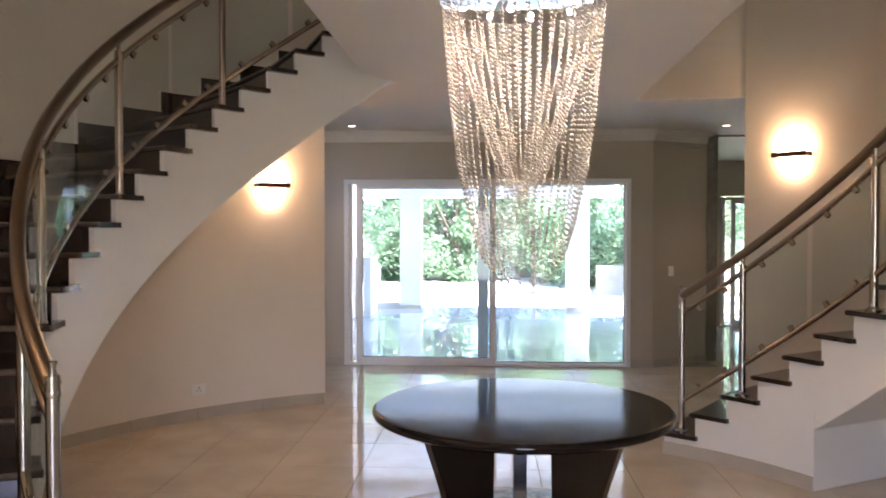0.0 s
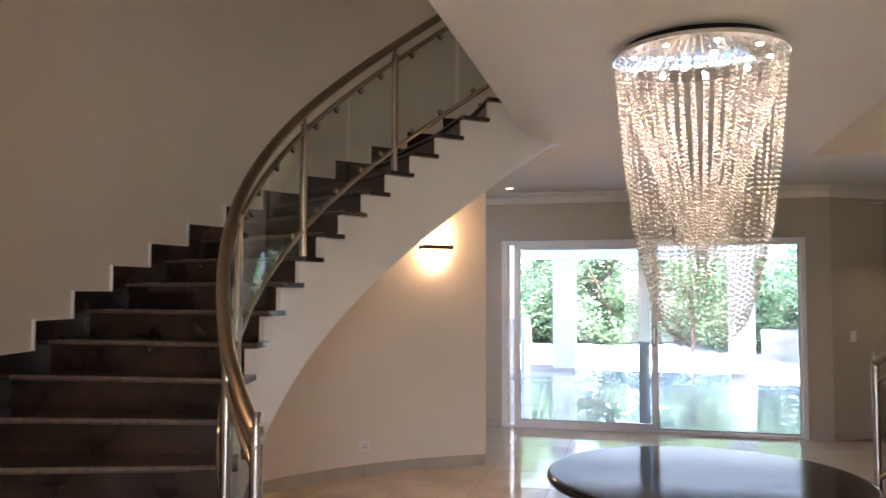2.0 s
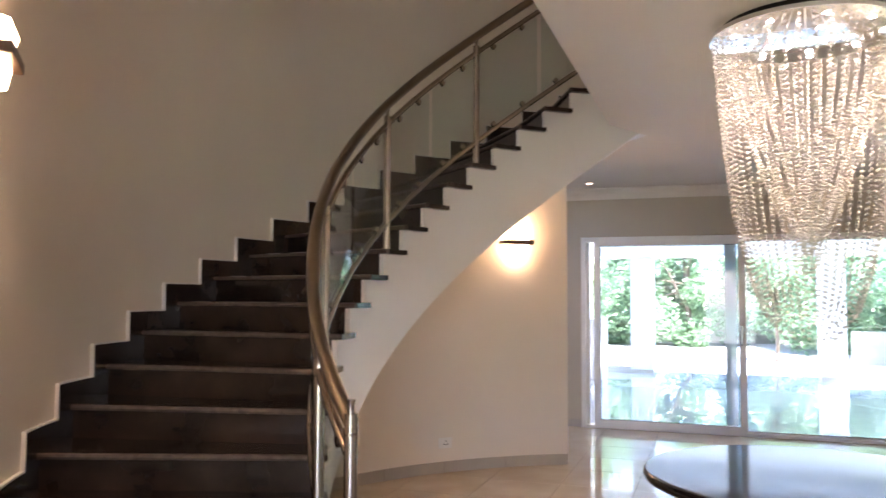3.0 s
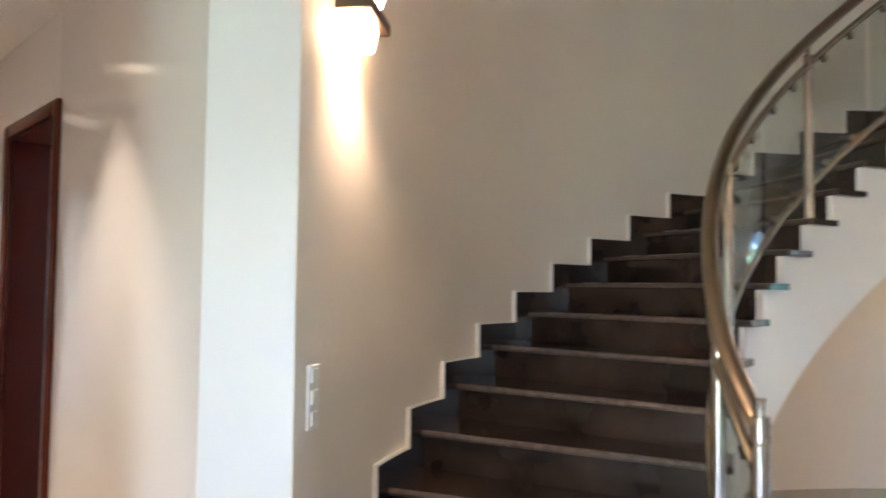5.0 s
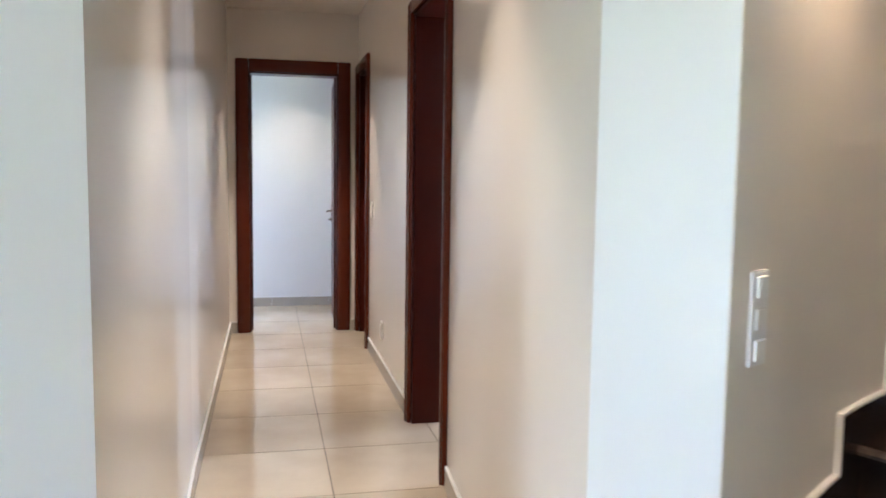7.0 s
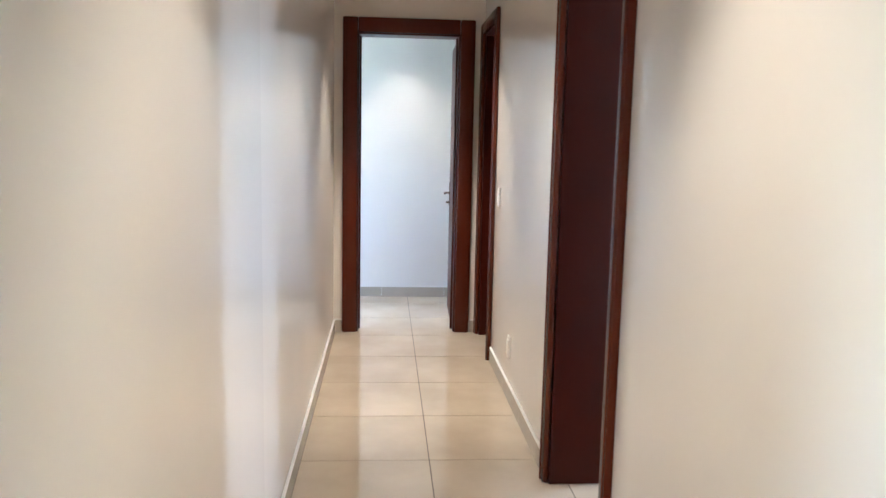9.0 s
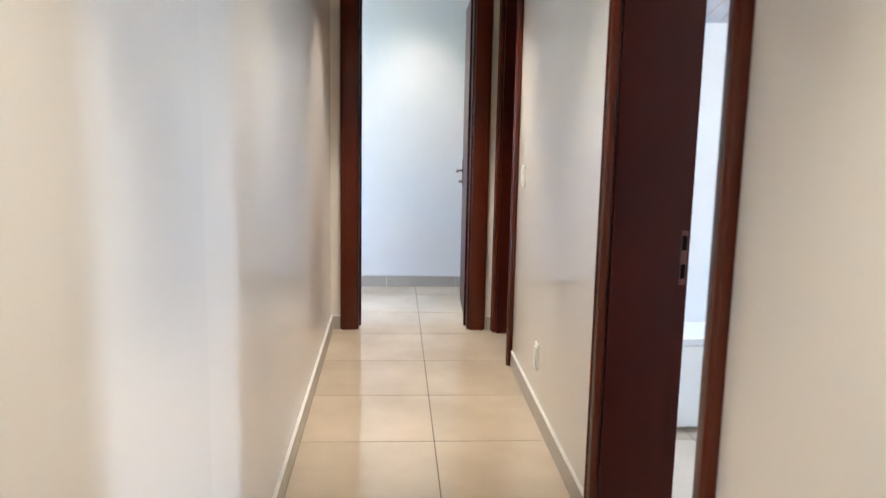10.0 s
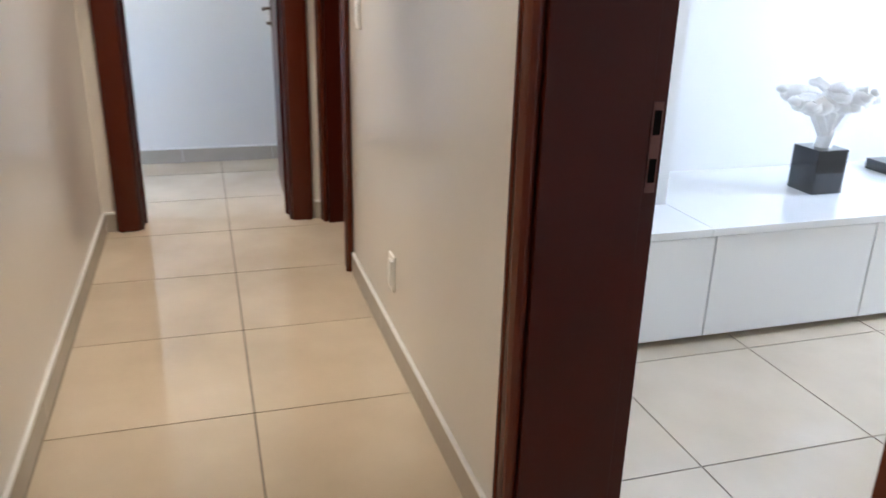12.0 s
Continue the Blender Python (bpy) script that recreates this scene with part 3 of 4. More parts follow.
def railing(name, radius, ang, zt, posts, first, last, lift, low, dy=0.0):
    """ang(s): angle at step s (with fractions); zt(s): nosing line at s; lift(s): handrail above it."""
    r = thing(name, "curved stair railing of brushed steel tubes with glass panels", "railing", "stair railings")
    steps = [first + (last - first) * i / 90 for i in range(91)]
    at = lambda s, dz: polar(radius, ang(s), zt(s) + dz, dy)
    for nm, f, rr, m in (("handrail", lambda s: lift(s), 0.029, M_RAIL), ("upper_rail", lambda s: lift(s) - 0.125, 0.0185, M_STEEL), ("lower_rail", lambda s: low, 0.0185, M_STEEL)):
        bm = B()
        tube(bm, [at(s, f(s)) for s in steps], rr, 12)
        part(nm, bm, m, r, "", True)
    for i, s in enumerate(posts):
        base = polar(radius, ang(s), RISE * (math.floor(s) + 1), dy)
        rail_post(r, base, zt(s) + lift(s) + (0.03 if i == 0 else -0.075))
    marks = list(posts) + [last]
    for s0, s1 in zip(marks, marks[1:]):
        cuts = 2 if s1 - s0 > 3 else 1
        for c in range(cuts):
            u0, u1 = s0 + (s1 - s0) * c / cuts + 0.14, s0 + (s1 - s0) * (c + 1) / cuts - (0.14 if c == cuts - 1 else 0.04)
            n = 8
            bm = B()
            cols = []
            for i in range(n + 1):
                s = u0 + (u1 - u0) * i / n
                g0, g1 = low + 0.03, lift(s) - 0.155
                cols.append([bm.verts.new(polar(radius + d, ang(s), zt(s) + h, dy)) for d, h in ((-0.005, g0), (0.005, g0), (0.005, g1), (-0.005, g1))])
            for a, b in zip(cols, cols[1:]):
                for q in range(4):
                    bm.faces.new((a[q], a[(q + 1) % 4], b[(q + 1) % 4], b[q]))
            bm.faces.new(cols[0])
            bm.faces.new(cols[-1][::-1])
            g = part("glass_panel", bm, M_GLASS, r, "clear curved glass panel", True)
            g.visible_shadow = False
            for q in (0.25, 0.75):
                s = u0 + (u1 - u0) * q
                for h0 in (low + 0.04, lift(s) - 0.165):
                    cl = part("glass_clip", box(B(), -0.011, 0.011, -0.016, 0.016, -0.019, 0.019, 0.003), M_STEEL, g)
                    cl.matrix_basis = Matrix.Translation(polar(radius, ang(s), zt(s) + h0, dy)) @ pose(0, 0, 0, 0, 0, ang(s)) @ pose(0, 0, 0, 34 if dy == 0 else -34, 0, 0)
    return r


railing("stair_railing", 2.225, TH, lambda s: RISE * (s + 1), [0.8, 2.6, 6.5, 10.45, 14.45], 0.8, 19.3, lambda s: 0.865 + 0.006 * (s - 9) - 0.05 * max(0, 1 - abs(s - 2.6) / 2.5), 0.115)

# right stair: starts at the far side and climbs towards the entrance
RA = lambda k: 56.6 - 5.72 * k
RR, RO, DY = 2.30, 3.86, -0.368


def right_stair():
    st = tagged(new("staircase"), "curved staircase of dark polished granite steps on a white plastered flight", "staircase")
    zn = lambda a: RISE * (1 + (56.6 - a) / 5.72)
    bm = B()
    arc_solid(bm, RR, RO, 56.2, 28.8, 40, 0.0, lambda a: max(0.02, zn(a) - RISE - 0.06), DY)
    part("flight", bm, M_WHITE, st, "white plastered lower flight", True)
    bm = B()
    arc_solid(bm, RR, RO, 28.7, -50, 60, lambda a: min(zn(a) - 0.585, SOF), lambda a: zn(a) - RISE - 0.06, DY)
    part("upper_flight", bm, M_WHITE, st, "white plastered flight with a smooth curved underside", True)
    bm = B()
    arc_solid(bm, 3.3, 3.4, 28.7, -40, 30, 0.0, lambda a: min(zn(a) - 0.6, SOF), DY)
    part("under_stair_wall", bm, M_WHITE, st, "plastered wall below the flight", True)
    for k in range(0, 17):
        z = RISE * (k + 1)
        af, ab = RA(k), RA(k + 1)
        b2 = B()
        arc_solid(b2, RR, RR + 0.03, af - 0.45, ab - 0.45, 3, max(0.0, z - RISE - 0.16), z - 0.032, DY)
        part("step_side", b2, M_WHITE, st)
        b2 = B()
        arc_solid(b2, RR + 0.008, RO - 0.03, af - 0.4, af - 0.9, 1, max(0, z - RISE - 0.002), z - 0.03, DY)
        part("riser", b2, M_STONE, st)
        b2 = B()
        arc_solid(b2, RR - 0.035, RO - 0.03, af - 0.05, ab - 0.95, 4, z - 0.03, z, DY)
        tread = part("tread", b2, M_STONE, st)
        b2 = B()
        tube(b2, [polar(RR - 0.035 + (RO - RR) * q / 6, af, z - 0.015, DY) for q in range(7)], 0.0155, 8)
        part("nosing", b2, M_NOSING_SHEEN, tread, "polished rounded edge with its sheen painted in lighter", True)
    for a in (56.4, 46, 36):
        b2 = B()
        arc_solid(b2, RR - 0.012, RR - 0.001, a, max(a - 10.3, 28.8), 6, 0.0, 0.09, DY)
        part("skirting", b2, M_SKIRT, st)
    return st


right_stair()
railing("stair_railing", 2.37, RA, lambda s: RISE * (s + 1), [0.5, 2.4, 6.4, 10.4], 0.5, 15.5, lambda s: 0.90, 0.14, DY)

# skirting tiles along the round wall and the hall
base = tagged(new("baseboard"), "taupe skirting tiles along the hall walls", "baseboard", kind="structure")
for i in range(7):
    a = 116.6 + 10.0 * i
    b2 = B()
    arc_solid(b2, RW - 0.013, RW - 0.001, a, a + 9.93, 6, 0.0, 0.095)
    part("skirting_tile", b2, M_SKIRT, base)
bm = B()
box(bm, -1.6, -0.08, 10.066, 10.079, 0, 0.085)
box(bm, 3.37, 3.615, 10.066, 10.079, 0, 0.085)
part("skirting_tile", bm, M_SKIRT, base)
bm = B()
prism(bm, [(3.62, 10.079), (4.41, 10.549), (4.418, 10.537), (3.625, 10.065)], 0, 0.085)
part("skirting_tile", bm, M_SKIRT, base)
base2 = tagged(new("baseboard"), "taupe skirting tiles along the corridor walls", "baseboard", kind="structure")


def skirt_run(x0, x1, y0, y1, along="x", step=0.6, h=0.092):
    p = x0 if along == "x" else y0
    end = x1 if along == "x" else y1
    while p < end - 0.01:
        q = min(p + step, end)
        bm = B()
        if along == "x":
            box(bm, p + 0.0015, q - 0.0015, y0, y1, 0, h, 0.002)
        else:
            box(bm, x0, x1, p + 0.0015, q - 0.0015, 0, h, 0.002)
        part("skirting_tile", bm, M_SKIRT, base2)
        p = q
    bm = B()
    box(bm, x0, x1, y0, y1, h + 0.0005, h + 0.011, 0.002)
    part("sealant_line", bm, M_WHITE, base2, "white sealant line on top of the skirting")


def skirt_slant(p, q, side, step=0.6, h=0.092):
    """Skirting tiles along a wall from p to q; side +1 lays them to the left of that line."""
    p, q = Vector((*p, 0)), Vector((*q, 0))
    d = (q - p).normalized()
    n = Vector((-d.y, d.x, 0)) * side
    length, u = (q - p).length, 0.0
    strip = lambda u0, u1, z0, z1: prism(B(), [(p + d * e + n * f)[:2] for e, f in ((u0, 0.001), (u1, 0.001), (u1, 0.013), (u0, 0.013))], z0, z1)
    while u < length - 0.01:
        w = min(u + step, length)
        part("skirting_tile", strip(u + 0.0015, w - 0.0015, 0, h), M_SKIRT, base2)
        u = w
    part("sealant_line", strip(0, length, h + 0.0005, h + 0.011), M_WHITE, base2, "white sealant line on top of the skirting")


skirt_run(-6.49, -3.0, YL + 0.001, YL + 0.014)
skirt_slant((-3.0, YL), (JS[0] - 0.02, JS[1] - 0.0005), 1)
skirt_slant((-2.77, YR - 0.005), (JL[0] - 0.01, JL[1] + 0.0006), -1)
skirt_run(-5.655, -3.80, YR - 0.013, YR - 0.001)
skirt_run(-7.914, -7.901, -0.9, 3.1, "y")
skirt_run(-6.499, -6.487, YL + 0.014, 1.20, "y")
skirt_run(-6.499, -6.487, 2.20, 2.255, "y")


# ---- corridor doors ----
def casing(name, width, height, depth, label, tx=0.10, stops=True, back=True):
    """A door lining with rounded architraves on both faces; local x across, y into the wall, z up."""
    d = tagged(new(name), label, "door frame", kind="structure")

    def moulding(x0, x1, y0, y1, z0, z1):
        return box(B(), x0, x1, y0, y1, z0, z1, 0.014)
    w = width / 2
    for side, (ya, yb) in (("front", (-0.03, 0.0)), ("back", (depth, depth + 0.03))):
        if side == "back" and not back:
            continue
        part("architrave", moulding(-w - tx + 0.012, -w + 0.012, ya, yb, 0, height + tx - 0.012), M_WOOD_LIT, d, "", True)
        part("architrave", moulding(w - 0.012, w + tx - 0.012, ya, yb, 0, height + tx - 0.012), M_WOOD_LIT, d, "", True)
        part("architrave", moulding(-w + 0.014, w - 0.014, ya, yb, height - 0.012, height + tx - 0.012), M_WOOD_LIT, d, "", True)
        part("architrave_bead", box(B(), -w - tx + 0.03, -w - tx + 0.042, ya - 0.004 if ya < 0 else yb - 0.004, ya + 0.006 if ya < 0 else yb + 0.004, 0, height + tx - 0.03, 0.003), M_WOOD_LIT, d)
        part("architrave_bead", box(B(), w + tx - 0.042, w + tx - 0.03, ya - 0.004 if ya < 0 else yb - 0.004, ya + 0.006 if ya < 0 else yb + 0.004, 0, height + tx - 0.03, 0.003), M_WOOD_LIT, d)
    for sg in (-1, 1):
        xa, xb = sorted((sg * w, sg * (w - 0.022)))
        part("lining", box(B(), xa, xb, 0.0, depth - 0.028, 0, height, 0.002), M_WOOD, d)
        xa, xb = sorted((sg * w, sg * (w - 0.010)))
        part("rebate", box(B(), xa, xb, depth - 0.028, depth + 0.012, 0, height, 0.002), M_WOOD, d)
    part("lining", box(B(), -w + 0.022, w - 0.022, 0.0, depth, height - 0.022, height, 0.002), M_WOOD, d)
    for x0, x1 in ((-w + 0.022, -w + 0.036), (w - 0.036, w - 0.022)) if stops else ():
        part("door_stop", box(B(), x0, x1, depth * 0.55, depth * 0.8, 0, height - 0.022, 0.003), M_WOOD, d)
    return d


c1 = casing("door_frame_1", D1B - D1A, 2.29, 0.25, "reddish-brown mahogany door frame standing open to the bright side room", 0.075, False, False)
c1.matrix_basis = pose((D1A + D1B) / 2, YR, 0)
# strike plate of the lock
bm = B()
box(bm, -0.002, 0.0, -0.011, 0.011, -0.09, 0.09, 0.0008)
pl = part("strike_plate", bm, M_BRONZEPLATE, c1, "brown metal strike plate with two dark slots")
pl.matrix_basis = pose(-(D1B - D1A) / 2 + 0.0125, 0.243, 1.0)
for z in (-0.045, 0.05):
    q = part("slot", box(B(), -0.001, 0.0006, -0.008, 0.008, z - 0.024, z + 0.024), M_CAVITY, pl)
c2 = casing("door_frame_2", D2B - D2A, 2.29, 0.25, "reddish-brown mahogany door frame", 0.085)
c2.matrix_basis = pose((D2A + D2B) / 2, YR, 0)
ce = casing("door_frame_3", EB - EA, 2.29, 0.18, "reddish-brown mahogany door frame at the corridor's end", 0.112)
ce.matrix_basis = pose(-6.5, (EA + EB) / 2, 0, 0, 0, 90)


def door_leaf(name, width, height, label):
    d = tagged(new(name), label, "door", kind="structure")
    part("leaf", box(B(), 0, width, -0.02, 0.02, 0.008, height, 0.003), M_WOOD, d)
    for s in (-1, 1):
        bm = B()
        box(bm, width - 0.075, width - 0.035, s * 0.02 if s > 0 else -0.026, 0.026 if s > 0 else -0.02, 0.93, 1.13, 0.002)
        p = part("handle_plate", bm, M_STEEL, d)
        bm = B()
        tube(bm, [(width - 0.055, s * 0.024, 1.04), (width - 0.055, s * 0.06, 1.04), (width - 0.075, s * 0.068, 1.04), (width - 0.17, s * 0.068, 1.04)], 0.009, 8)
        part("lever_handle", bm, M_STEEL, d, "brushed steel lever handle", True)
        bm = B()
        tube(bm, [(width - 0.055, s * 0.024, 0.955), (width - 0.055, s * 0.05, 0.955)], 0.01, 8)
        part("key_knob", bm, M_STEEL, d, "", True)
    return d


dl = door_leaf("door_3", 0.745, 2.265, "mahogany door standing wide open into the end room")
dl.matrix_basis = pose(-6.70, EB - 0.0, 0, 0, 0, 178)
d2 = door_leaf("door_4", D2B - D2A - 0.05, 2.265, "closed mahogany door set deep in its frame")
d2.matrix_basis = pose(D2A + 0.025, YR + 0.24, 0)

# ---- fittings ----
def sconce(m):
    s = thing("wall_light", "lit wall light with a dark bronze bar and frosted glass", "wall light", "wall lights")
    # local: y points out of the wall, x along it
    part("back_plate", box(B(), -0.05, 0.05, 0, 0.018, -0.04, 0.04, 0.004), M_BRONZE, s)
    bm = B()
    box(bm, -0.15, 0.15, 0.088, 0.122, -0.021, 0.021, 0.006)
    box(bm, -0.15, -0.122, 0.0, 0.09, -0.019, 0.019, 0.004)
    box(bm, 0.122, 0.15, 0.0, 0.09, -0.019, 0.019, 0.004)
    part("bar", bm, M_BRONZE, s, "dark bronze band round the shade")
    for z0, z1, f0, f1 in ((0.022, 0.105, 1.0, 1.2), (-0.095, -0.022, 0.86, 1.0)):
        bm = B()
        line = [(-0.118, 0.004), (-0.118, 0.074), (-0.10, 0.088), (0.10, 0.088), (0.118, 0.074), (0.118, 0.004)]
        cols = [[bm.verts.new((x * k, y * q, z)) for k, q, z in ((f0, f0, z0), (0.95 * f0, 0.93 * f0, z0), (0.95 * f1, 0.93 * f1, z1), (f1, f1, z1))] for x, y in line]
        for a, b in zip(cols, cols[1:]):
            for q in range(4):
                bm.faces.new((a[q], a[(q + 1) % 4], b[(q + 1) % 4], b[q]))
        bm.faces.new(cols[0])
        bm.faces.new(cols[-1][::-1])
        part("glass_shade", bm, M_LAMPGLASS, s, "glowing frosted glass shade")
    s.matrix_basis = m
    return s


def on_round(r, deg, z, turn=0.0):
    """A pose on the round wall whose y axis points to the hall's middle, but for the turn."""
    return Matrix.Translation(polar(r, deg, z)) @ pose(0, 0, 0, 0, 0, deg + 90 + turn)


SCONCES = ((RW, 125.1, 2.03, 0.26), (3.745, 45.7, 2.27, 0.28), (RWF(220.9), 220.9, 2.36, 2.2))
for r, a, z, watts in SCONCES:
    sconce(on_round(r, a, z))
    for dz, aim in ((0.06, 1), (-0.06, -1)):
        p = polar(r - 0.06, a, z + dz)
        lamp("sconce_bulb", "SPOT", look(p, p + Vector((0, 0, aim)) + (polar(r + 0.1, a, 0) - polar(r, a, 0)) * 1.0), watts, WARM, 0.03, cone=125, blend=0.9)


def plate(name, m, w, h, label, category, rockers=1, holes=False):
    t = thing(name, label, category)
    part("cover", box(B(), -w / 2, w / 2, 0, 0.008, -h / 2, h / 2, 0.003), M_PLASTIC, t)
    for i in range(rockers):
        z = (i - (rockers - 1) / 2) * h / rockers
        part("rocker", box(B(), -w * 0.3, w * 0.3, 0.006, 0.014, z - h / rockers * 0.33, z + h / rockers * 0.33, 0.002), M_PLASTIC, t)
    if holes:
        for x, z in ((-0.015, -0.01), (0.015, -0.01), (0.0, 0.018)):
            part("hole", box(B(), x - 0.005, x + 0.005, 0.0135, 0.0147, z - 0.005, z + 0.005), M_BLACK, t)
    t.matrix_basis = m
    return t


plate("wall_socket", on_round(RW, 136.4, 0.255), 0.13, 0.09, "white plastic double wall socket low on the curved wall", "socket", 1, True)
plate("light_switch", on_round(RWF(224.9), 224.9, 1.135, -14.0), 0.07, 0.19, "white plastic triple light switch beside the stair", "switch", 3)
plate("wall_socket", pose(-4.90, YR, 0.305, 0, 0, 180), 0.075, 0.13, "white plastic wall socket low on the corridor wall", "socket", 1)
plate("light_switch", pose(-5.47, YR, 1.14, 0, 0, 180), 0.075, 0.12, "white plastic light switch on the corridor wall", "switch", 1)
plate("light_switch", Matrix.Translation((3.86, 10.222, 1.14)) @ pose(0, 0, 0, 0, 0, 180 + 30.8), 0.08, 0.12, "white plastic light switch on the slanting wall", "switch", 2)


def downlight(x, y, z, energy=0, cone=80):
    t = thing("downlight", "small round lit recessed downlight in the ceiling", "downlight", "downlights", at=(x, y, z))
    bm = B()
    lathe(bm, [(0.052, 0.0), (0.052, -0.006), (0.038, -0.008), (0.036, -0.001)], 24)
    part("trim_ring", bm, M_ALU, t, "", True)
    bm = B()
    lathe(bm, [(0.034, -0.001), (0.034, -0.004), (0.02, -0.006)], 20)
    part("lens", bm, M_DOWN, t, "glowing lens", True)
    if energy:
        lamp("downlight_beam", "SPOT", look((x, y, z - 0.03), (x, y + 0.001, 0)), energy, SOFTWARM, 0.03, cone=cone, blend=0.7)
    return t


for x, watts in ((-5.66, 5.3), (-3.75, 2.2), (-1.85, 3.5)):
    downlight(x, 1.70, 2.81, watts, 72)
downlight(0.113, 9.55, SOF, 0.9)
downlight(4.36, 9.75, SOF, 0.9)
downlight(5.63, 12.9, SOF, 0.9)
downlight(-7.45, 1.72, 2.81, 1.7, 76)

# ---- chandelier ----
CHX, CHY = 1.845, 4.60
ch = thing("chandelier", "round crystal chandelier with amber bead strands under a mirrored disc", "chandelier", at=(CHX, CHY, 0))
bm = B()
lathe(bm, [(0.37, 2.82), (0.37, 2.79), (0.36, 2.785)], 64)
part("ceiling_drum", bm, M_ESP, ch, "dark drum on the ceiling", True)
bm = B()
lathe(bm, [(0.40, 2.785), (0.418, 2.782), (0.418, 2.762), (0.410, 2.758), (0.0005, 2.758)], 96)
disc = part("mirror_disc", bm, M_CHROME, ch, "mirror polished steel disc", True)
for i in range(13):
    r, a = (0.33, 2 * math.pi * i / 9) if i < 9 else (0.15, 2 * math.pi * (i - 9) / 4 + 0.4)
    bm = B()
    lathe(bm, [(0.013, 0.0), (0.013, -0.003), (0.009, -0.005)], 14, (r * math.cos(a), r * math.sin(a), 2.7575))
    part("led_spot", bm, M_LED, disc, "lit led spot", True)


def bead_strand(pts_fn, n, size, seed):
    rnd = random.Random(seed)
    bm = B()
    ico = [Vector(v) for v in ((1, 0, 0), (-1, 0, 0), (0, 1, 0), (0, -1, 0), (0, 0, 1), (0, 0, -1))]
    tri = ((0, 2, 4), (2, 1, 4), (1, 3, 4), (3, 0, 4), (2, 0, 5), (1, 2, 5), (3, 1, 5), (0, 3, 5))
    cube = [Vector(v).normalized() * 0.92 for v in ((1, 1, 1), (-1, 1, 1), (-1, -1, 1), (1, -1, 1), (1, 1, -1), (-1, 1, -1), (-1, -1, -1), (1, -1, -1))]
    for i in range(n):
        c = pts_fn(i / (n - 1))
        rot = Euler((rnd.uniform(0, 6), rnd.uniform(0, 6), rnd.uniform(0, 6))).to_matrix()
        tmp = bmesh.new()
        v = [tmp.verts.new(rot @ p) for p in ico + cube]
        r = bmesh.ops.convex_hull(tmp, input=tmp.verts)
        base = {}
        for q in tmp.verts:
            base[q] = bm.verts.new(c + q.co * size)
        for f in tmp.faces:
            bm.faces.new([base[q] for q in f.verts])
        tmp.free()
    me = bpy.data.meshes.new("bead_strand")
    bm.to_mesh(me)
    bm.free()
    me.materials.append(M_CRYSTAL)
    return me


def profile_r(z):
    tab = ((2.76, 0.405), (2.224, 0.358), (1.935, 0.322), (1.646, 0.256), (1.473, 0.20), (1.35, 0.10))
    for (za, ra), (zb, rb) in zip(tab, tab[1:]):
        if z >= zb:
            q = (za - z) / (za - zb)
            return ra + (rb - ra) * q
    return tab[-1][1]


outer = []
for i, zb in enumerate((1.36, 1.43, 1.50, 1.46)):
    f = lambda q, zb=zb: Vector((profile_r(2.745 + (zb - 2.745) * q), 0, 2.745 + (zb - 2.745) * q))
    outer.append(bead_strand(f, 54, 0.0084, 10 + i))
for i in range(44):
    ob = new("bead_strand", outer[i % 4])
    ob.parent = ch
    tagged(ob, kind="stuff")
    ob.matrix_basis = pose(0, 0, 0, 0, 0, 360 * i / 44)
cone = []
for i, (rt, zt_, rb, zb) in enumerate(((0.385, 2.745, 0.014, 1.74), (0.37, 2.745, 0.022, 1.66), (0.39, 2.745, 0.012, 1.80))):
    f = lambda q, rt=rt, zt_=zt_, rb=rb, zb=zb: Vector((rt + (rb - rt) * q ** 1.3, 0, zt_ + (zb - zt_) * q))
    cone.append(bead_strand(f, 64, 0.0066, 30 + i))
for i in range(36):
    ob = new("bead_strand", cone[i % 3])
    ob.parent = ch
    tagged(ob, kind="stuff")
    ob.matrix_basis = pose(0, 0, 0, 0, 0, 360 * i / 36 + 2)
for i in range(5):
    a = 2 * math.pi * i / 5
    p = Vector((CHX + 0.22 * math.cos(a), CHY + 0.22 * math.sin(a), 2.74))
    lamp("chandelier_led", "SPOT", look(p, p + Vector((0.001, 0, -1))), 0.8, (1, 0.89, 0.74), 0.02, cone=150, blend=0.9)

# ---- table ----
TX, TY, TR = 1.84, 4.55, 0.742
tb_ = thing("round_table", "round dark espresso pedestal table with a polished top and curved legs", "table", at=(TX, TY, 0))
bm = B()
lathe(bm, [(TR - 0.09, 0.695), (TR - 0.03, 0.702), (TR - 0.005, 0.716), (TR, 0.73), (TR - 0.004, 0.742), (TR - 0.014, 0.7495), (TR - 0.018, 0.75), (TR - 0.04, 0.75), (TR - 0.2, 0.75)], 128)
part("tabletop", bm, M_ESP, tb_, "glossy dark round top", True)
for a in (90, 210, 330):
    bm = B()
    cols = []
    for i in range(15):
        q = i / 14
        z = 0.70 * (1 - q)
        rin = 0.075 + 0.012 * q
        ro = 0.54 - 0.17 * math.sin(q * 1.6) ** 1.3 + 0.03 * q ** 3
        cols.append([bm.verts.new((r, y, z)) for r, y in ((rin + 0.10, -0.035), (ro, -0.035), (ro, 0.035), (rin + 0.10, 0.035))])
    for u, v in zip(cols, cols[1:]):
        for k in range(4):
            bm.faces.new((u[k], u[(k + 1) % 4], v[(k + 1) % 4], v[k]))
    bm.faces.new(cols[0])
    bm.faces.new(cols[-1][::-1])
    leg = part("leg", bm, M_ESP, tb_, "curved dark slab leg", True)
    leg.matrix_basis = pose(0, 0, 0, 0, 0, a)
bm = B()
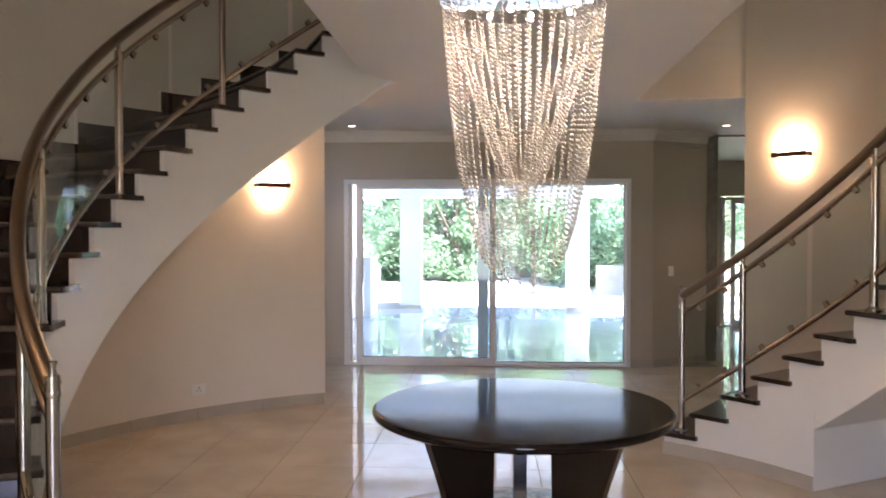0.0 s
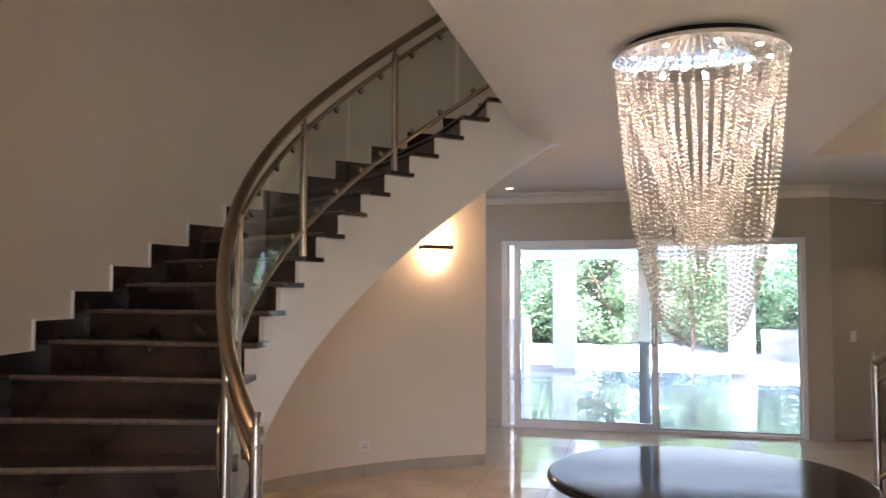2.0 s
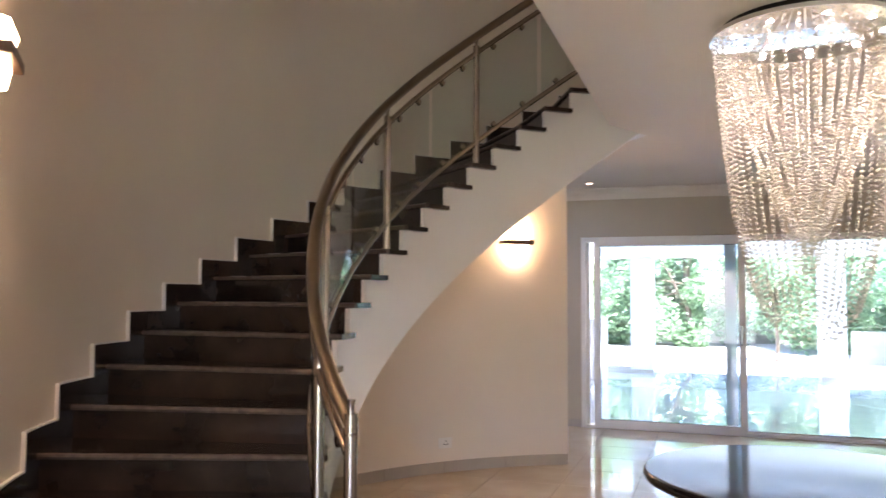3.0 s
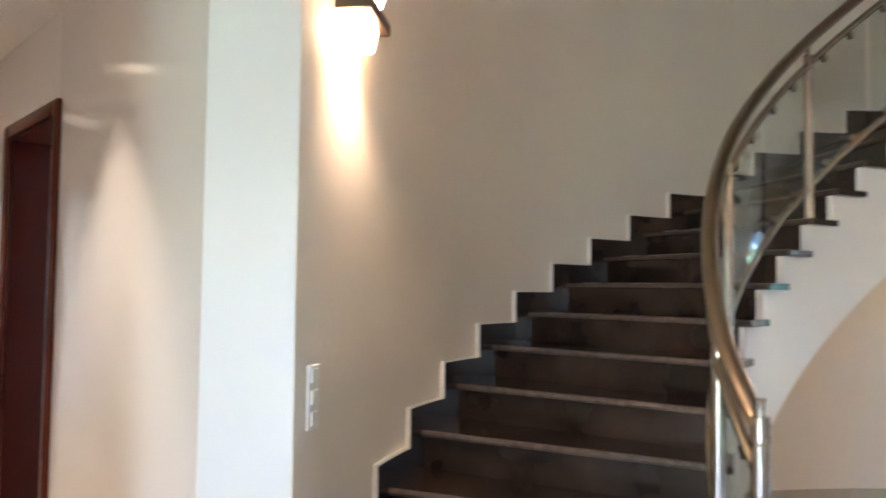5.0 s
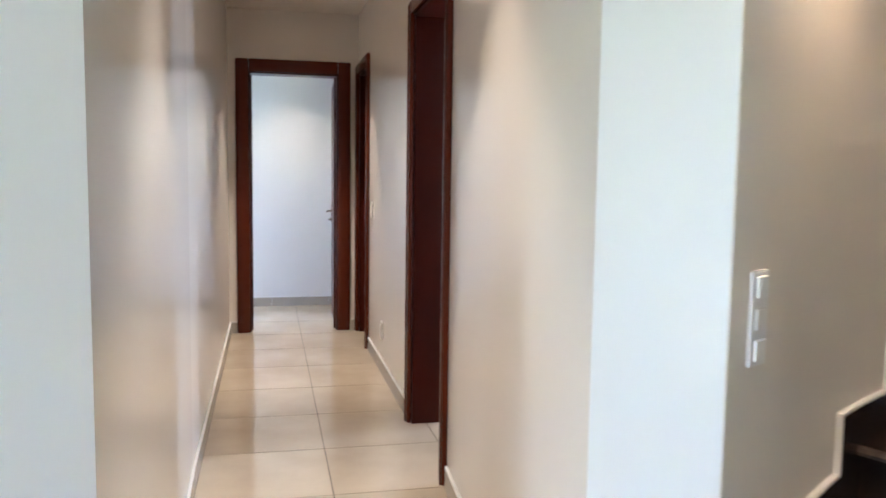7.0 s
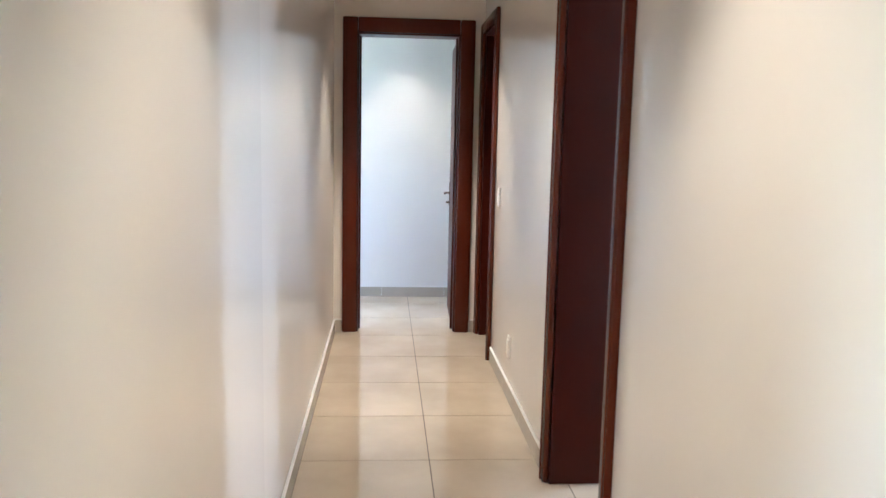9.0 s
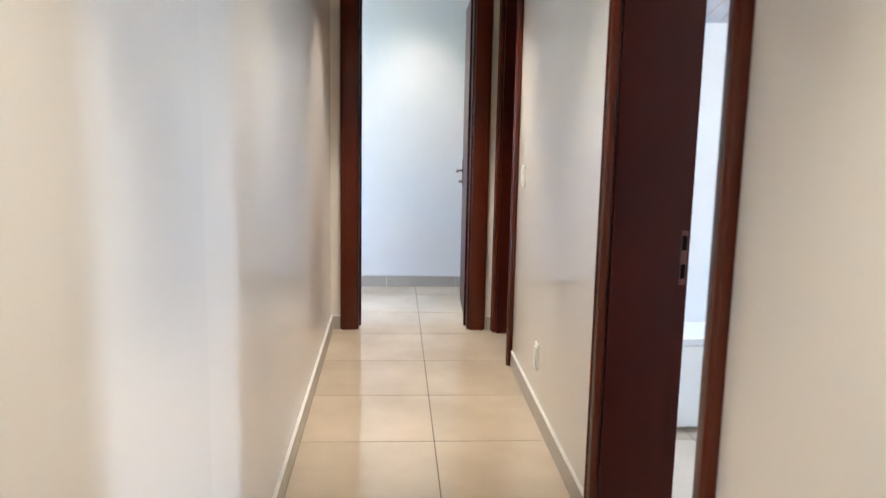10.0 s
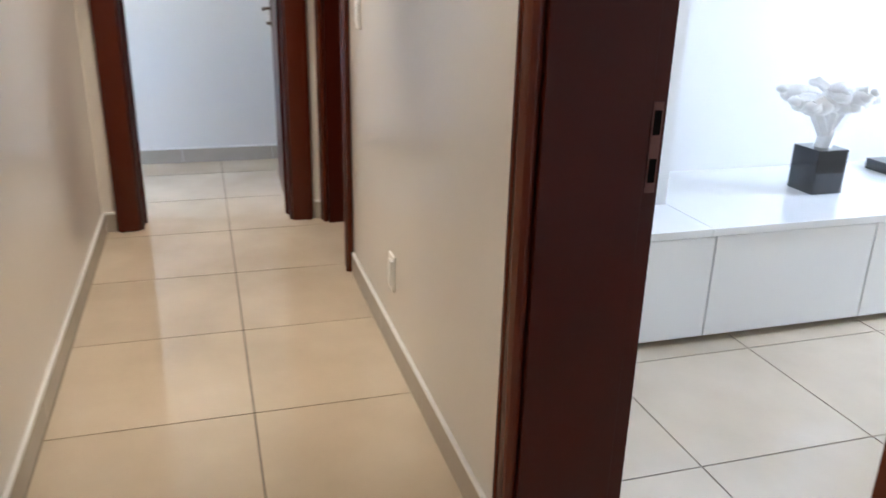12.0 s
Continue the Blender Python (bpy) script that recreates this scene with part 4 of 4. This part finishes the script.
lathe(bm, [(0.40, 0.0), (0.40, 0.045), (0.385, 0.055)], 64)
part("base_plate", bm, M_ESP, tb_, "", True)

# round mosaic in the floor below the table
med = tagged(new("floor_medallion"), "brown pebble mosaic disc with a tan border set in the floor", "mosaic", kind="structure")
bm = B()
lathe(bm, [(1.03, 0.0005), (1.03, 0.003), (1.028, 0.004)], 96, (TX, TY, 0))
part("border", bm, M_MOSBORDER, med, "tan stone border")
bm = B()
lathe(bm, [(0.955, 0.004), (0.955, 0.007), (0.95, 0.008)], 96, (TX, TY, 0))
part("pebbles", bm, M_MOSAIC, med)

# ---- side room ----
cab = thing("low_cabinet", "long low white lacquered cabinet with plain flush doors", "cabinet")
part("carcass", box(B(), -5.40, -4.69, 2.56, 5.3, 0.055, 0.43), M_LACQ, cab)
part("plinth", box(B(), -5.38, -4.73, 2.58, 5.28, 0.0, 0.055), M_SKIRT, cab, "recessed grey plinth")
part("top", box(B(), -4.965, -4.655, 2.56, 3.372, 0.43, 0.46, 0.003), M_LACQ, cab)
part("top", box(B(), -5.415, -4.655, 3.373, 5.31, 0.43, 0.46, 0.003), M_LACQ, cab)
for y0, y1 in ((2.736, 3.397), (3.403, 4.115), (4.121, 4.833)):
    part("door", box(B(), -4.69, -4.668, y0, y1, 0.03, 0.424, 0.002), M_LACQ, cab)
pot = thing("vase", "black glossy cube vase with a white coral-like ornament", "vase", at=(-5.02, 4.11, 0.46))
bm = B()
box(bm, -0.075, 0.075, -0.075, 0.075, 0, 0.185, 0.004)
part("cube", bm, M_BLACK, pot, "black glossy cube")
bm = B()
rnd = random.Random(4)
tube(bm, [(0, 0, 0.165), (0.006, 0.008, 0.22), (0, 0.03, 0.30)], 0.034, 8)
for i in range(17):
    a = rnd.uniform(0, 6.28)
    l = rnd.uniform(0.14, 0.30)
    tip = Vector((math.cos(a) * l * 0.5, 0.05 + math.sin(a) * l, 0.385 + rnd.uniform(-0.025, 0.055)))
    mid = tip * 0.5 + Vector((0, 0.01, 0.16 + rnd.uniform(0, 0.03)))
    tube(bm, [(0, 0.005, 0.24), mid * 0.6 + Vector((0, 0, 0.11)), mid + Vector((0, 0, 0.02)), tip], rnd.uniform(0.024, 0.036), 7)
    for q, size in ((0.0, 0.046), (0.4, 0.042), (0.75, 0.034), (1.0, 0.024)):
        lump = Matrix.Translation(mid.lerp(tip, q) + Vector((0, rnd.uniform(-0.012, 0.012), rnd.uniform(-0.01, 0.012))))
        bmesh.ops.create_icosphere(bm, subdivisions=2, radius=size * rnd.uniform(0.8, 1.15), matrix=lump @ Matrix.Diagonal((1, 1.15, 0.75, 1)))
part("ornament", bm, M_CORAL, pot, "white branching coral-like ornament", True)
dk = thing("decor_box", "small black glossy box on the white cabinet", "box", at=(-5.20, 4.75, 0.46))
part("body", box(B(), -0.09, 0.09, -0.12, 0.12, 0, 0.05, 0.004), M_BLACK, dk)

art = thing("wall_picture", "pale grey canvas picture of thin dark twigs on the white wall", "picture", at=(-4.97, 3.03, 1.905))
part("canvas", box(B(), 0.0, 0.018, -0.30, 0.30, 0, 0.62, 0.003), M_CANVAS, art)
for i, (y0, z0, y1, z1) in enumerate(((-0.02, 0.03, 0.12, 0.14), (0.05, 0.01, 0.16, 0.13), (0.0, 0.22, 0.14, 0.30), (-0.2, 0.1, -0.08, 0.3), (0.02, 0.3, 0.2, 0.52), (-0.15, 0.25, 0.02, 0.5))):
    bm = B()
    tube(bm, [(0.0195, y0, z0), (0.0195, (y0 + y1) / 2, (z0 + z1) / 2 + 0.012), (0.0195, y1, z1)], 0.0035, 6)
    part("twig", bm, M_SKIRT, art)

# ---- curtain beside the slanting wall ----
cu = thing("curtain", "dark olive-grey curtain hanging from ceiling to floor", "curtain")
bm = B()
lo_, hi_ = [], []
for i in range(29):
    x = 4.36 + 0.12 * i / 28
    y = 10.50 + 0.028 * math.sin(i * 1.35)
    lo_.append(bm.verts.new((x, y, 0.02)))
    hi_.append(bm.verts.new((x, y, SOF - 0.02)))
for i in range(28):
    bm.faces.new((lo_[i], lo_[i + 1], hi_[i + 1], hi_[i]))
c_ = part("cloth", bm, M_CURTAIN, cu, "", True)
so = c_.modifiers.new("thickness", "SOLIDIFY")
so.thickness = 0.006
bm = B()
tube(bm, [(4.38, 10.50, SOF - 0.03), (8.0, 10.50, SOF - 0.03)], 0.012, 8)
part("curtain_rod", bm, M_STEEL, cu, "", True)

# ---- floor tiles ----
S = 0.6
bm = B()
box(bm, -S / 2 + 0.0027, S / 2 - 0.0027, -S / 2 + 0.0027, S / 2 - 0.0027, -0.003, 0.0)
tile_me = bpy.data.meshes.new("floor_tile")
bm.to_mesh(tile_me)
bm.free()
tile_me.materials.append(M_TILE)
GX, GY = -3.986, 1.748       # a crossing of the joints
rest = []
count = 0
for i in range(-7, 20):
    for j in range(-7, 21):
        x, y = GX + (i + 0.5) * S, GY + (j + 0.5) * S
        inside = (-2.3 < x < 4.75 and 2.0 < y < 10.2 and math.hypot(x - CX, y - CY) < 3.85) or (0.0 < x < 4.8 and 7.4 < y < 10.2) or (-1.2 < x < 4.5 and -2.2 < y < 2.6) \
            or (-8.0 < x < -0.6 and 0.9 < y < 2.5) or (-5.5 < x < -2.0 and 2.4 < y < 5.7) or (-8.0 < x < -6.4 and -0.9 < y < 3.2)
        far = (4.3 < x < 8.0 and 7.4 < y < 14.4) or (-1.8 < x <= 0.0 and 7.0 < y < 10.2)
        if inside and count < 300:
            ob = new("floor_tile", tile_me)
            ob.parent = floor
            ob.location = (x, y, 0)
            count += 1
        elif inside or far:
            rest.append((x, y))
bm = B()
for x, y in rest:
    box(bm, x - S / 2 + 0.0016, x + S / 2 - 0.0016, y - S / 2 + 0.0016, y + S / 2 - 0.0016, -0.003, 0.0)
tl = part("floor_tiles", bm, M_TILE, floor)
tagged(tl, kind="stuff")
